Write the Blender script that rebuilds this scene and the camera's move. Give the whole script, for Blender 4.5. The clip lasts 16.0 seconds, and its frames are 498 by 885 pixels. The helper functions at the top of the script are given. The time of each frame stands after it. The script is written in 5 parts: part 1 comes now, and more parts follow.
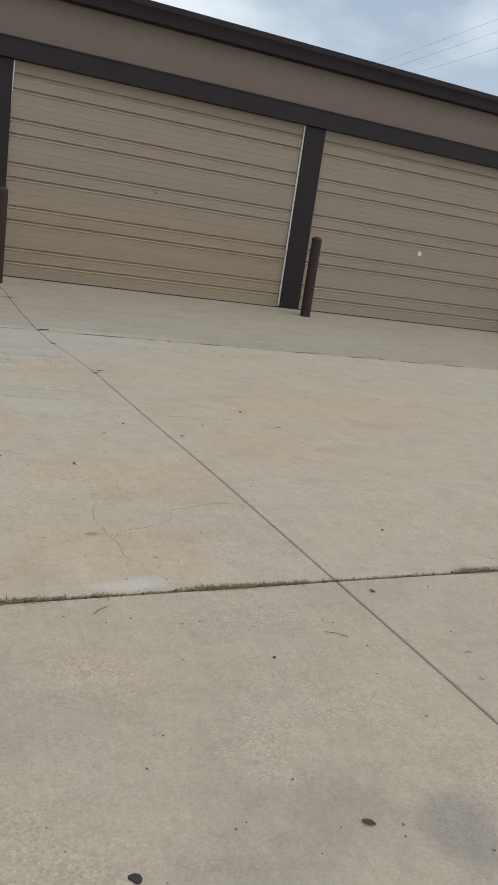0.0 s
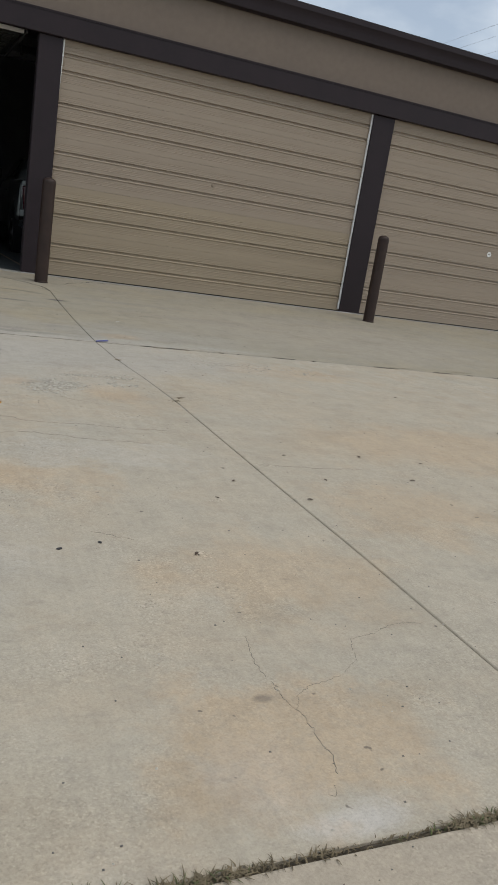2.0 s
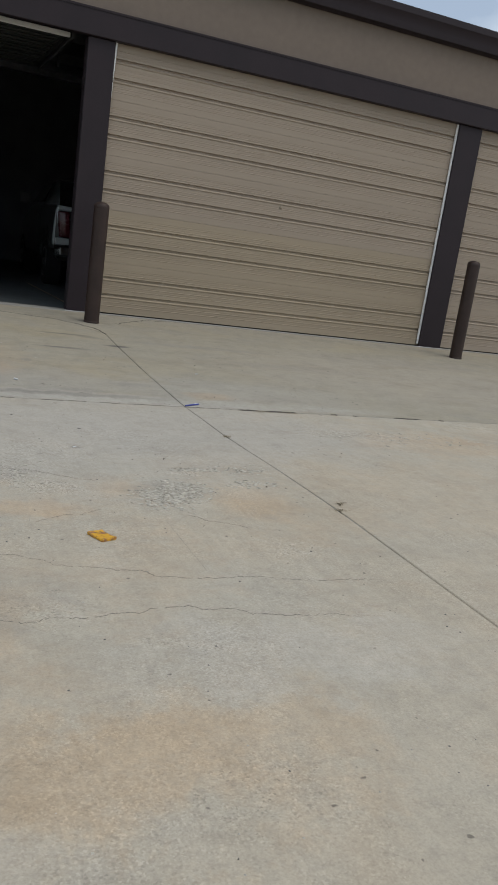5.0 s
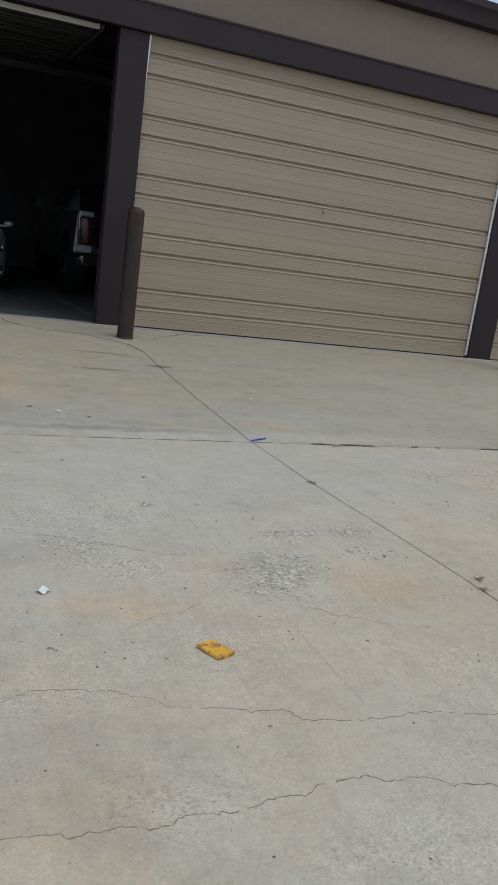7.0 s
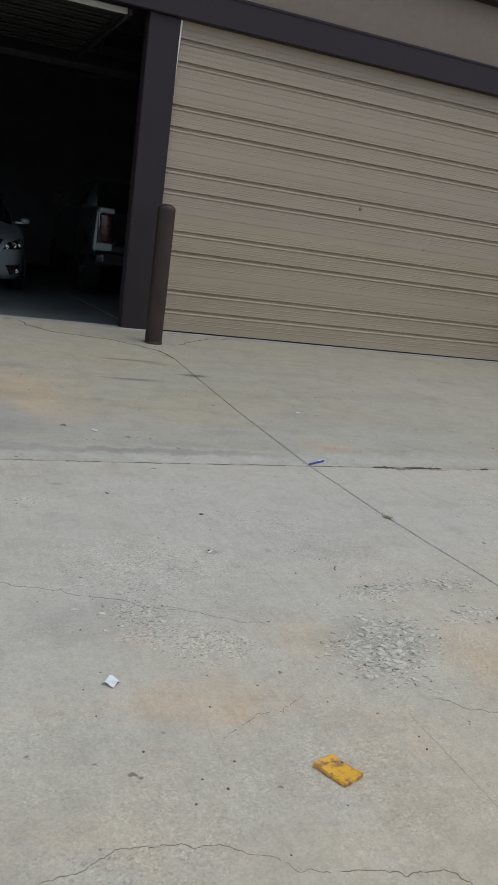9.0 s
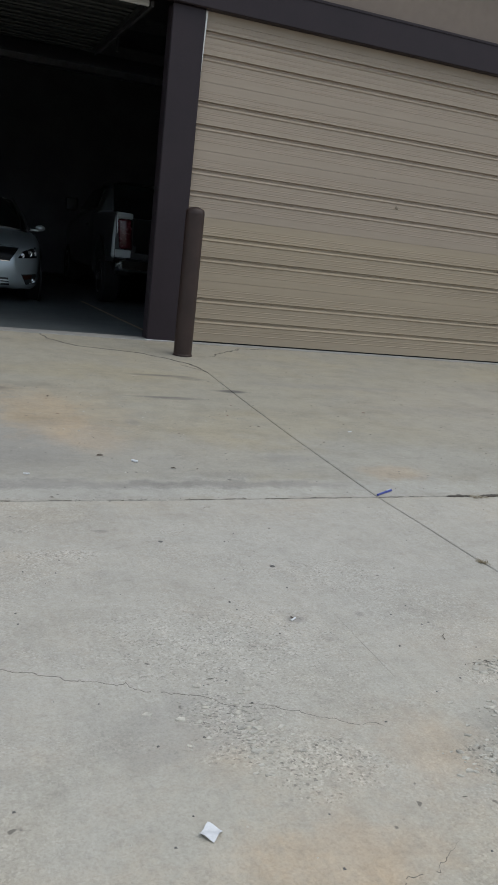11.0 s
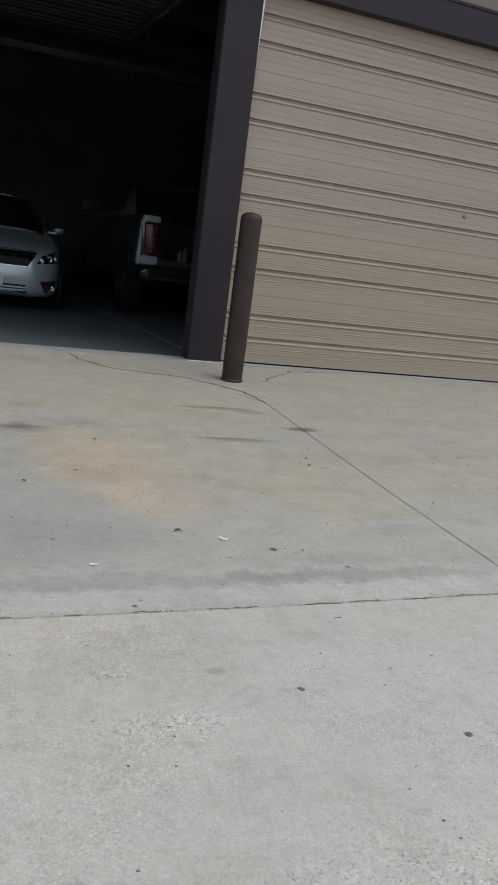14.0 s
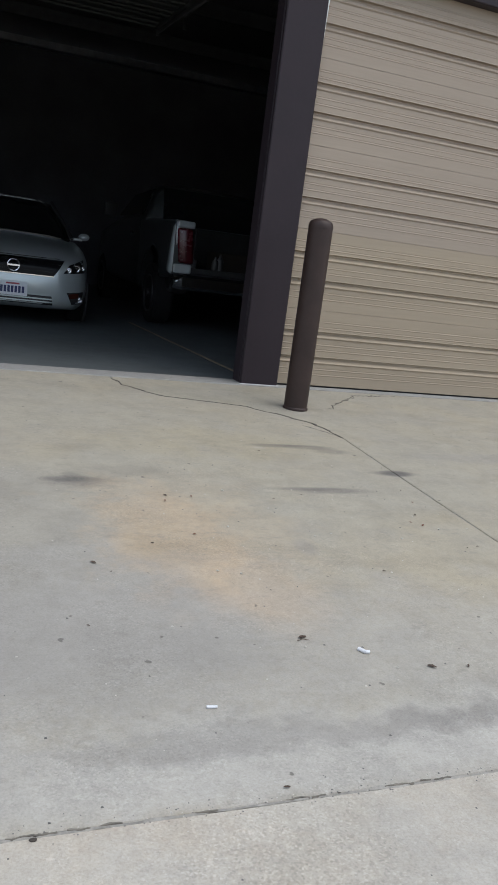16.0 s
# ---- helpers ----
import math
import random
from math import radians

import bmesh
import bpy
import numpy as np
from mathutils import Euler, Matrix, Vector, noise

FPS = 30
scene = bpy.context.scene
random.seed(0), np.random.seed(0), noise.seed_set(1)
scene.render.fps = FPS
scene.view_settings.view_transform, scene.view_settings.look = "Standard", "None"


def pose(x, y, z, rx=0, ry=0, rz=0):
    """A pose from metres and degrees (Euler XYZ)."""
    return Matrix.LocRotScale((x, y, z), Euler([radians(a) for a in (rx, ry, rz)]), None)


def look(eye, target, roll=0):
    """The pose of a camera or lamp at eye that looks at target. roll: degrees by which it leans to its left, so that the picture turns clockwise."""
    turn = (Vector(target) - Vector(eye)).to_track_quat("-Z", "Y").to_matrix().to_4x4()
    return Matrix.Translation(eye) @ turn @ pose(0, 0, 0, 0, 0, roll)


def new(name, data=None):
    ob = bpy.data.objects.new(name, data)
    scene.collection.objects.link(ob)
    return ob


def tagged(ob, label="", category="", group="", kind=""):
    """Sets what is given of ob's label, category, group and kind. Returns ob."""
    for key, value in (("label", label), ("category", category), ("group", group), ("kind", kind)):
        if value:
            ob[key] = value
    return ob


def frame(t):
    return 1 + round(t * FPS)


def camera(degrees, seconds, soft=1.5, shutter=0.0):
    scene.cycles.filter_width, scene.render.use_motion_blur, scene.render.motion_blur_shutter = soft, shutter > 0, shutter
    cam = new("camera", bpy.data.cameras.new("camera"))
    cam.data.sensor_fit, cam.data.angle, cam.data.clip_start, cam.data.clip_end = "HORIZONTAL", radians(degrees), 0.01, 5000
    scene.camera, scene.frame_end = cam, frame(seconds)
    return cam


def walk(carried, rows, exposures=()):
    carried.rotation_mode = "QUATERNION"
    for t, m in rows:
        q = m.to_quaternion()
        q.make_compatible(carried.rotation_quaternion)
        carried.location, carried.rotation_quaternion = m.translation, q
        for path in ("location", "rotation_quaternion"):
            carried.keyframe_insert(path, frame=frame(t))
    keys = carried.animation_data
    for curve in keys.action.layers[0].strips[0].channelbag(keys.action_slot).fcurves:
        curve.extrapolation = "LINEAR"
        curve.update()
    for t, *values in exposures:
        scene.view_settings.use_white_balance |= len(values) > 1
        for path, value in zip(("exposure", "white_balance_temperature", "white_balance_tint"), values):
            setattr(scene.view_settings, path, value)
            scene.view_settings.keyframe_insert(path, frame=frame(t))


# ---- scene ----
cam = camera(35.3, 16.0, soft=1.7)
PATH = [
    (0, (-0.245, -0.166, 1.027), (0.59, 1.587, 0.548), 8.4),
    (0.5, (-0.254, 0.032, 1.009), (0.573, 1.795, 0.554), 8.0),
    (1, (-0.283, 0.255, 1.022), (0.526, 2.025, 0.56), 8.1),
    (1.5, (-0.307, 0.582, 1.02), (0.506, 2.343, 0.531), 7.7),
    (2, (-0.398, 0.975, 1.038), (0.394, 2.741, 0.533), 9.1),
    (2.5, (-0.421, 1.327, 1.026), (0.385, 3.099, 0.567), 7.6),
    (3, (-0.461, 1.685, 1.019), (0.326, 3.467, 0.565), 7.7),
    (3.5, (-0.506, 2.006, 1.024), (0.275, 3.787, 0.557), 7.9),
    (4, (-0.532, 2.305, 1.016), (0.231, 4.09, 0.536), 7.9),
    (4.2, (-0.556, 2.402, 1.028), (0.204, 4.19, 0.554), 8.1),
    (6.3, (-0.734, 3.303, 1.021), (0.043, 5.088, 0.56), 8.0),
    (6.5, (-0.757, 3.398, 1.03), (0.0, 5.188, 0.557), 8.3),
    (7, (-0.778, 3.6, 1.031), (-0.02, 5.393, 0.571), 7.7),
    (7.5, (-0.797, 3.779, 1.024), (-0.045, 5.573, 0.556), 7.5),
    (8, (-0.822, 3.931, 1.03), (-0.073, 5.725, 0.562), 7.8),
    (8.5, (-0.831, 4.065, 1.025), (-0.088, 5.862, 0.557), 7.6),
    (8.7, (-0.849, 4.11, 1.03), (-0.106, 5.906, 0.559), 7.8),
    (10.8, (-0.9, 4.671, 1.019), (-0.174, 6.475, 0.55), 6.9),
    (11, (-0.917, 4.735, 1.017), (-0.199, 6.542, 0.549), 6.6),
    (11.5, (-0.949, 4.893, 1.032), (-0.235, 6.698, 0.553), 7.4),
    (12, (-0.967, 5.055, 1.021), (-0.24, 6.856, 0.545), 7.4),
    (12.5, (-0.994, 5.202, 1.032), (-0.274, 7.008, 0.565), 6.8),
    (13, (-1.02, 5.38, 1.031), (-0.308, 7.189, 0.562), 6.8),
    (13.5, (-1.054, 5.563, 1.033), (-0.338, 7.373, 0.574), 7.0),
    (14, (-1.084, 5.757, 1.034), (-0.354, 7.561, 0.572), 7.5),
    (14.5, (-1.113, 5.979, 1.021), (-0.4, 7.79, 0.56), 7.2),
    (15, (-1.149, 6.196, 1.025), (-0.445, 8.012, 0.569), 7.0),
    (15.5, (-1.189, 6.414, 1.031), (-0.479, 8.228, 0.578), 7.2),
    (16, (-1.228, 6.639, 1.037), (-0.509, 8.448, 0.581), 7.4),
]
EXPOSURES = [(0.0, 0.22, 6800, 10), (3.5, 0.14, 6750, 10), (7.0, 0.25, 6350, 9), (11.0, 0.33, 6250, 9), (13.0, 0.47, 6200, 11), (14.0, 0.53, 6200, 11), (14.5, 0.51, 6200, 11), (16.0, 0.77, 6200, 12)]
walk(cam, [(t, look(eye, target, roll)) for t, eye, target, roll in PATH], EXPOSURES)


# ---------------------------------------------------------------- light
world = bpy.data.worlds.new("sky")
scene.world = world
world.use_nodes = True
SUN_EL, SUN_AZ = 62.0, 128.0     # degrees; azimuth clockwise from +y


def build_sky():
    nt = world.node_tree
    n, l = nt.nodes, nt.links
    n.clear()
    out = n.new("ShaderNodeOutputWorld")
    bg = n.new("ShaderNodeBackground")
    bg.inputs["Strength"].default_value = 0.1
    sky = n.new("ShaderNodeTexSky")
    sky.sky_type = "NISHITA"
    sky.sun_disc = False
    sky.sun_elevation = radians(SUN_EL)
    sky.sun_rotation = radians(SUN_AZ)
    sky.dust_density = 1.5
    tc = n.new("ShaderNodeTexCoord")
    mp = n.new("ShaderNodeMapping")
    mp.inputs["Scale"].default_value = (1.0, 1.0, 2.2)
    mp.inputs["Location"].default_value = (0.33, 0.1, 0.0)
    nz = n.new("ShaderNodeTexNoise")
    nz.inputs["Scale"].default_value = 3.2
    nz.inputs["Detail"].default_value = 7.0
    nz.inputs["Roughness"].default_value = 0.5
    ramp = n.new("ShaderNodeValToRGB")
    ramp.color_ramp.elements[0].position = 0.40
    ramp.color_ramp.elements[1].position = 0.66
    mix = n.new("ShaderNodeMix")
    mix.data_type = "RGBA"
    mix.inputs["B"].default_value = (7.9, 8.7, 9.5, 1)
    fac = n.new("ShaderNodeMath")
    fac.operation = "MULTIPLY_ADD"
    fac.inputs[1].default_value = 0.7
    fac.inputs[2].default_value = 0.25
    l.new(tc.outputs["Generated"], mp.inputs["Vector"])
    l.new(mp.outputs["Vector"], nz.inputs["Vector"])
    l.new(nz.outputs["Fac"], ramp.inputs["Fac"])
    l.new(ramp.outputs["Color"], fac.inputs[0])
    l.new(fac.outputs[0], mix.inputs["Factor"])
    l.new(sky.outputs["Color"], mix.inputs["A"])
    l.new(mix.outputs["Result"], bg.inputs["Color"])
    l.new(bg.outputs["Background"], out.inputs["Surface"])


build_sky()
sun_data = bpy.data.lights.new("sun", "SUN")
sun_data.energy, sun_data.angle, sun_data.color = 1.0, radians(50), (1.0, 0.94, 0.85)
sun = new("sun", sun_data)
sun.matrix_world = look((0, 0, 30), (30 * math.sin(radians(SUN_AZ + 180)) / math.tan(radians(SUN_EL)), 30 * math.cos(radians(SUN_AZ + 180)) / math.tan(radians(SUN_EL)), 0))


# ---------------------------------------------------------------- material kit
def rgba(c):
    return (c[0], c[1], c[2], 1.0)


def nodes_of(name, rough=0.6, metal=0.0, spec=0.5):
    m = bpy.data.materials.new(name)
    m.use_nodes = True
    nt = m.node_tree
    b = nt.nodes["Principled BSDF"]
    b.inputs["Roughness"].default_value = rough
    b.inputs["Metallic"].default_value = metal
    b.inputs["Specular IOR Level"].default_value = spec
    return m, nt, b


def noise_node(nt, scale, detail=4.0, rough=0.55, stretch=None, vec=None):
    n = nt.nodes.new("ShaderNodeTexNoise")
    n.inputs["Scale"].default_value = scale
    n.inputs["Detail"].default_value = detail
    n.inputs["Roughness"].default_value = rough
    if vec is None:
        tc = nt.nodes.new("ShaderNodeNewGeometry")
        vec = tc.outputs["Position"]
    if stretch:
        mp = nt.nodes.new("ShaderNodeMapping")
        mp.inputs["Scale"].default_value = stretch
        nt.links.new(vec, mp.inputs["Vector"])
        vec = mp.outputs["Vector"]
    nt.links.new(vec, n.inputs["Vector"])
    return n


def ramp_node(nt, src, stops):
    r = nt.nodes.new("ShaderNodeValToRGB")
    e = r.color_ramp.elements
    while len(e) < len(stops):
        e.new(0.5)
    for el, (p, c) in zip(e, stops):
        el.position = p
        el.color = rgba(c) if not isinstance(c, float) else (c, c, c, 1)
    nt.links.new(src, r.inputs["Fac"])
    return r.outputs["Color"]


def mix_node(nt, a, b, fac, mode="MIX"):
    m = nt.nodes.new("ShaderNodeMix")
    m.data_type = "RGBA"
    m.blend_type = mode
    for key, v in (("A", a), ("B", b)):
        if isinstance(v, tuple):
            m.inputs[key].default_value = rgba(v)
        else:
            nt.links.new(v, m.inputs[key])
    if isinstance(fac, float):
        m.inputs["Factor"].default_value = fac
    else:
        nt.links.new(fac, m.inputs["Factor"])
    return m.outputs["Result"]


def math_node(nt, op, a, b=0.0, c=0.0):
    m = nt.nodes.new("ShaderNodeMath")
    m.operation = op
    for i, v in enumerate((a, b, c)):
        if isinstance(v, (int, float)):
            m.inputs[i].default_value = v
        else:
            nt.links.new(v, m.inputs[i])
    return m.outputs[0]


def bump_node(nt, b, height, strength=0.3, dist=0.01):
    n = nt.nodes.new("ShaderNodeBump")
    n.inputs["Strength"].default_value = strength
    n.inputs["Distance"].default_value = dist
    nt.links.new(height, n.inputs["Height"])
    nt.links.new(n.outputs["Normal"], b.inputs["Normal"])


def plain(name, col, rough=0.5, metal=0.0, var=0.18, scale=6.0, bump=0.05, spec=0.5, stretch=None, coat=0.0):
    """Paint, metal, rubber or plastic with slight blotches at two scales."""
    m, nt, b = nodes_of(name, rough, metal, spec)
    n1 = noise_node(nt, scale, 5.0, stretch=stretch)
    n2 = noise_node(nt, scale * 14, 3.0, stretch=stretch)
    dark = tuple(c * (1 - var) for c in col)
    lite = tuple(min(1.0, c * (1 + var)) for c in col)
    c1 = ramp_node(nt, n1.outputs["Fac"], [(0.3, dark), (0.7, lite)])
    c2 = mix_node(nt, c1, ramp_node(nt, n2.outputs["Fac"], [(0.3, 0.82), (0.7, 1.0)]), 0.5, "MULTIPLY")
    nt.links.new(c2, b.inputs["Base Color"])
    r = math_node(nt, "MULTIPLY_ADD", n1.outputs["Fac"], 0.25, rough - 0.12)
    nt.links.new(r, b.inputs["Roughness"])
    b.inputs["Coat Weight"].default_value = coat
    b.inputs["Coat Roughness"].default_value = 0.08
    if bump:
        bump_node(nt, b, n2.outputs["Fac"], bump, 0.004)
    return m


def concrete(name, base, warm, grey, aggregate, blobs=(), warm_cut=0.52, brush=(0.7, 6.0, 1.0), smear=0.3, spalls=()):
    """Weathered concrete: broad rust and grey patches, sweep marks, fine aggregate, and stains with a shape of their own."""
    m, nt, b = nodes_of(name, 0.85, 0.0, 0.3)
    geo = nt.nodes.new("ShaderNodeNewGeometry")
    pos = geo.outputs["Position"]
    big = noise_node(nt, 0.55, 5.0, 0.6, (1.0, 1.6, 1.0))
    mid = noise_node(nt, 2.3, 6.0, 0.65)
    fine = noise_node(nt, 42.0, 4.0, 0.7)
    grit = noise_node(nt, 170.0, 3.0, 0.7)
    sweep = noise_node(nt, 3.0, 5.0, 0.65, brush)
    worn = noise_node(nt, 1.7, 6.0, 0.7)
    col = mix_node(nt, base, warm, ramp_node(nt, big.outputs["Fac"], [(warm_cut - 0.08, 0.0), (warm_cut + 0.16, 0.75)]))
    col = mix_node(nt, col, grey, ramp_node(nt, mid.outputs["Fac"], [(0.45, 0.0), (0.72, 0.6)]))
    if spalls:
        rusty = noise_node(nt, 2.9, 9.0, 0.74, (1.0, 1.25, 1.0))
        col = mix_node(nt, col, (0.45, 0.355, 0.25), ramp_node(nt, rusty.outputs["Fac"], [(0.48, 0.0), (0.68, 0.55)]))
        bleached = noise_node(nt, 3.7, 9.0, 0.74, (1.3, 0.9, 1.0))
        col = mix_node(nt, col, (0.475, 0.445, 0.378), ramp_node(nt, bleached.outputs["Fac"], [(0.5, 0.0), (0.7, 0.6)]))
    warp = noise_node(nt, 3.5, 5.0, 0.65)
    offs = nt.nodes.new("ShaderNodeVectorMath")
    offs.operation = "MULTIPLY_ADD"
    offs.inputs[1].default_value = (1.1, 1.1, 0)
    nt.links.new(warp.outputs["Color"], offs.inputs[0])
    nt.links.new(pos, offs.inputs[2])
    tight = nt.nodes.new("ShaderNodeVectorMath")
    tight.operation = "MULTIPLY_ADD"
    tight.inputs[1].default_value = (0.24, 0.24, 0)
    nt.links.new(noise_node(nt, 9.0, 5.0, 0.65).outputs["Color"], tight.inputs[0])
    nt.links.new(pos, tight.inputs[2])
    for cx, cy, rx, ry, colour, amount in blobs:
        small, sharp = min(rx, ry) < 0.3, min(rx, ry) < 0.065
        lag = 0.0 if sharp else 0.12 if small else 0.55
        mp = nt.nodes.new("ShaderNodeMapping")
        mp.vector_type = "TEXTURE"
        mp.inputs["Location"].default_value = (cx + lag, cy + lag, 0)
        mp.inputs["Scale"].default_value = (rx, ry, 1000)
        nt.links.new(pos if sharp else (tight if small else offs).outputs[0], mp.inputs["Vector"])
        g = nt.nodes.new("ShaderNodeTexGradient")
        g.gradient_type = "SPHERICAL"
        nt.links.new(mp.outputs["Vector"], g.inputs["Vector"])
        f = math_node(nt, "MULTIPLY", ramp_node(nt, g.outputs["Fac"], [(0.0, 0.0), (0.55, 1.0)]), amount)
        f = math_node(nt, "MULTIPLY", f, ramp_node(nt, fine.outputs["Fac"], [(0.25, 0.55), (0.6, 1.0)]))
        col = mix_node(nt, col, colour, f)
    col = mix_node(nt, col, ramp_node(nt, sweep.outputs["Fac"], [(0.3, 0.9), (0.7, 1.05)]), 0.45, "MULTIPLY")
    col = mix_node(nt, col, ramp_node(nt, fine.outputs["Fac"], [(0.3, 0.84), (0.55, 1.0), (0.75, 1.07)]), 0.3 + 0.4 * aggregate, "MULTIPLY")
    col = mix_node(nt, col, ramp_node(nt, grit.outputs["Fac"], [(0.32, 0.62), (0.5, 1.0), (0.72, 1.22)]), 0.18 + 0.45 * aggregate, "MULTIPLY")
    vor = nt.nodes.new("ShaderNodeTexVoronoi")
    vor.inputs["Scale"].default_value = 190.0
    nt.links.new(pos, vor.inputs["Vector"])
    sep = nt.nodes.new("ShaderNodeSeparateColor")
    nt.links.new(vor.outputs["Color"], sep.inputs["Color"])
    chips = ramp_node(nt, sep.outputs[0], [(0.0, 0.62), (0.25, 0.92), (0.75, 1.04), (1.0, 1.4)])
    bare = ramp_node(nt, worn.outputs["Fac"], [(0.46, 0.02 + 0.22 * aggregate), (0.62, 0.2 + 0.75 * aggregate)])
    col = mix_node(nt, col, chips, bare, "MULTIPLY")
    col = mix_node(nt, col, ramp_node(nt, noise_node(nt, 6.5, 8.0, 0.76).outputs["Fac"], [(0.3, 0.80), (0.5, 1.0), (0.68, 1.14)]), 0.5, "MULTIPLY")
    scuff = noise_node(nt, 13.0, 8.0, 0.8, (0.8, 1.5, 1.0))
    col = mix_node(nt, col, (0.2, 0.185, 0.16), ramp_node(nt, scuff.outputs["Fac"], [(0.55, 0.0), (0.72, 0.62 if smear > 0.38 else 0.38)]))
    dirt = noise_node(nt, 1.5, 8.0, 0.72, (0.9, 1.7, 1.0))
    col = mix_node(nt, col, ramp_node(nt, dirt.outputs["Fac"], [(0.3, (0.66, 0.64, 0.60)), (0.48, (1.0, 1.0, 1.0)), (0.7, (1.08, 1.07, 1.05))]), smear, "MULTIPLY")
    pits = noise_node(nt, 20.0, 2.0, 0.5)
    col = mix_node(nt, col, (0.09, 0.08, 0.07), ramp_node(nt, pits.outputs["Fac"], [(0.745, 0.0), (0.775, 0.7)]))
    h = math_node(nt, "ADD", math_node(nt, "MULTIPLY", fine.outputs["Fac"], 0.7), math_node(nt, "MULTIPLY", grit.outputs["Fac"], 0.45))
    if spalls:
        # skin worn off in patches, with pale chips and dark crevices between them
        mask = 0.0
        for cx, cy, rx, ry, amount in spalls:
            mp = nt.nodes.new("ShaderNodeMapping")
            mp.vector_type = "TEXTURE"
            mp.inputs["Location"].default_value = (cx + 0.12, cy + 0.12, 0)
            mp.inputs["Scale"].default_value = (rx, ry, 1000)
            nt.links.new(tight.outputs[0], mp.inputs["Vector"])
            g = nt.nodes.new("ShaderNodeTexGradient")
            g.gradient_type = "SPHERICAL"
            nt.links.new(mp.outputs["Vector"], g.inputs["Vector"])
            mask = math_node(nt, "MAXIMUM", math_node(nt, "MULTIPLY", g.outputs["Fac"], amount), mask)
        ragged = noise_node(nt, 24.0, 4.0, 0.7)
        mask = ramp_node(nt, math_node(nt, "MULTIPLY", math_node(nt, "MULTIPLY_ADD", mask, 1.5, 0.1), ragged.outputs["Fac"]), [(0.22, 0.0), (0.5, 1.0)])
        chip = nt.nodes.new("ShaderNodeTexVoronoi")
        chip.inputs["Scale"].default_value = 185.0
        nt.links.new(pos, chip.inputs["Vector"])
        pick = nt.nodes.new("ShaderNodeSeparateColor")
        nt.links.new(chip.outputs["Color"], pick.inputs["Color"])
        tone = ramp_node(nt, pick.outputs[0], [(0.0, 0.5), (0.12, 0.76), (0.24, 1.0), (0.6, 1.06), (0.85, 1.2), (1.0, 1.4)])
        col = mix_node(nt, col, tone, mask, "MULTIPLY")
        h = math_node(nt, "ADD", h, math_node(nt, "MULTIPLY", math_node(nt, "MULTIPLY", mask, pick.outputs[0]), 0.5))
    nt.links.new(col, b.inputs["Base Color"])
    bump_node(nt, b, h, 0.22 + 0.3 * aggregate, 0.008)
    return m


RUST = (0.47, 0.33, 0.195)
PALE = (0.46, 0.44, 0.395)
SWEPT = (0.405, 0.383, 0.335)
SOOT = (0.12, 0.11, 0.10)
DULL = (0.265, 0.248, 0.218)
APRON_STAINS = [
    (4.4, 9.7, 3.0, 1.6, (0.36, 0.325, 0.268), 0.6),
    (-1.15, 9.3, 0.85, 1.3, (0.275, 0.258, 0.225), 0.5), (-0.55, 8.75, 0.6, 0.28, (0.27, 0.255, 0.225), 0.5), (0.60, 10.68, 0.27, 0.03, SOOT, 1.0), (0.42, 10.62, 0.05, 0.03, PALE, 0.5), (-0.71, 10.03, 0.15, 0.05, SOOT, 0.8), (-0.2, 9.5, 0.5, 0.8, (0.40, 0.315, 0.205), 0.35), (0.3, 9.0, 0.5, 0.6, (0.37, 0.315, 0.22), 0.3), (0.42, 9.95, 0.25, 0.03, SOOT, 0.5), (-0.45, 8.5, 0.22, 0.05, (0.2, 0.19, 0.17), 0.5),
    (-1.2, 8.1, 1.6, 0.2, SWEPT, 0.85), (0.4, 8.1, 1.5, 0.2, SWEPT, 0.85), (1.8, 8.15, 1.4, 0.16, SWEPT, 0.7), (-0.6, 8.06, 1.5, 0.16, SWEPT, 0.7), (1.0, 8.05, 1.2, 0.14, SWEPT, 0.7),
    (-0.623, 8.586, 1.552, 0.799, (0.325, 0.308, 0.272), 0.75), (1.526, 8.54, 1.571, 0.53, (0.36, 0.342, 0.30), 0.6), (-0.864, 8.937, 0.619, 0.533, (0.29, 0.272, 0.24), 0.5),
    (-0.432, 9.442, 0.362, 0.799, RUST, 0.32), (-0.198, 8.936, 0.259, 0.372, RUST, 0.3), (0.12, 9.277, 0.062, 0.096, DULL, 0.6), (0.841, 8.601, 0.209, 0.074, DULL, 0.5), (0.419, 8.308, 0.26, 0.064, DULL, 0.5), (-0.724, 8.473, 0.724, 0.213, DULL, 0.4), (-0.674, 10.024, 0.247, 0.107, SOOT, 0.5), (-0.405, 10.169, 0.309, 0.106, SOOT, 0.25),
    (0.512, 10.668, 0.206, 0.042, SOOT, 0.9), (0.737, 10.657, 0.207, 0.053, SOOT, 0.8), (0.555, 9.933, 0.259, 0.053, SOOT, 0.6), (0.859, 10.593, 0.145, 0.063, SOOT, 0.5), (1.07, 10.215, 0.166, 0.053, SOOT, 0.8), (1.08, 10.216, 0.104, 0.063, SOOT, 0.9), (-0.867, 8.725, 0.62, 0.299, DULL, 0.55),
    (-0.574, 8.589, 0.31, 0.128, DULL, 0.5), (-0.434, 8.156, 0.725, 0.075, SOOT, 0.35), (0.414, 8.158, 0.729, 0.074, SOOT, 0.4), (2.074, 10.552, 0.939, 0.126, DULL, 0.5), (2.801, 9.861, 1.261, 0.21, DULL, 0.35),
    (1.412, 8.364, 0.262, 0.159, RUST, 0.35), (0.207, 10.705, 0.824, 0.317, (0.34, 0.30, 0.21), 0.5), (4.833, 10.701, 1.907, 0.309, DULL, 0.3),
]
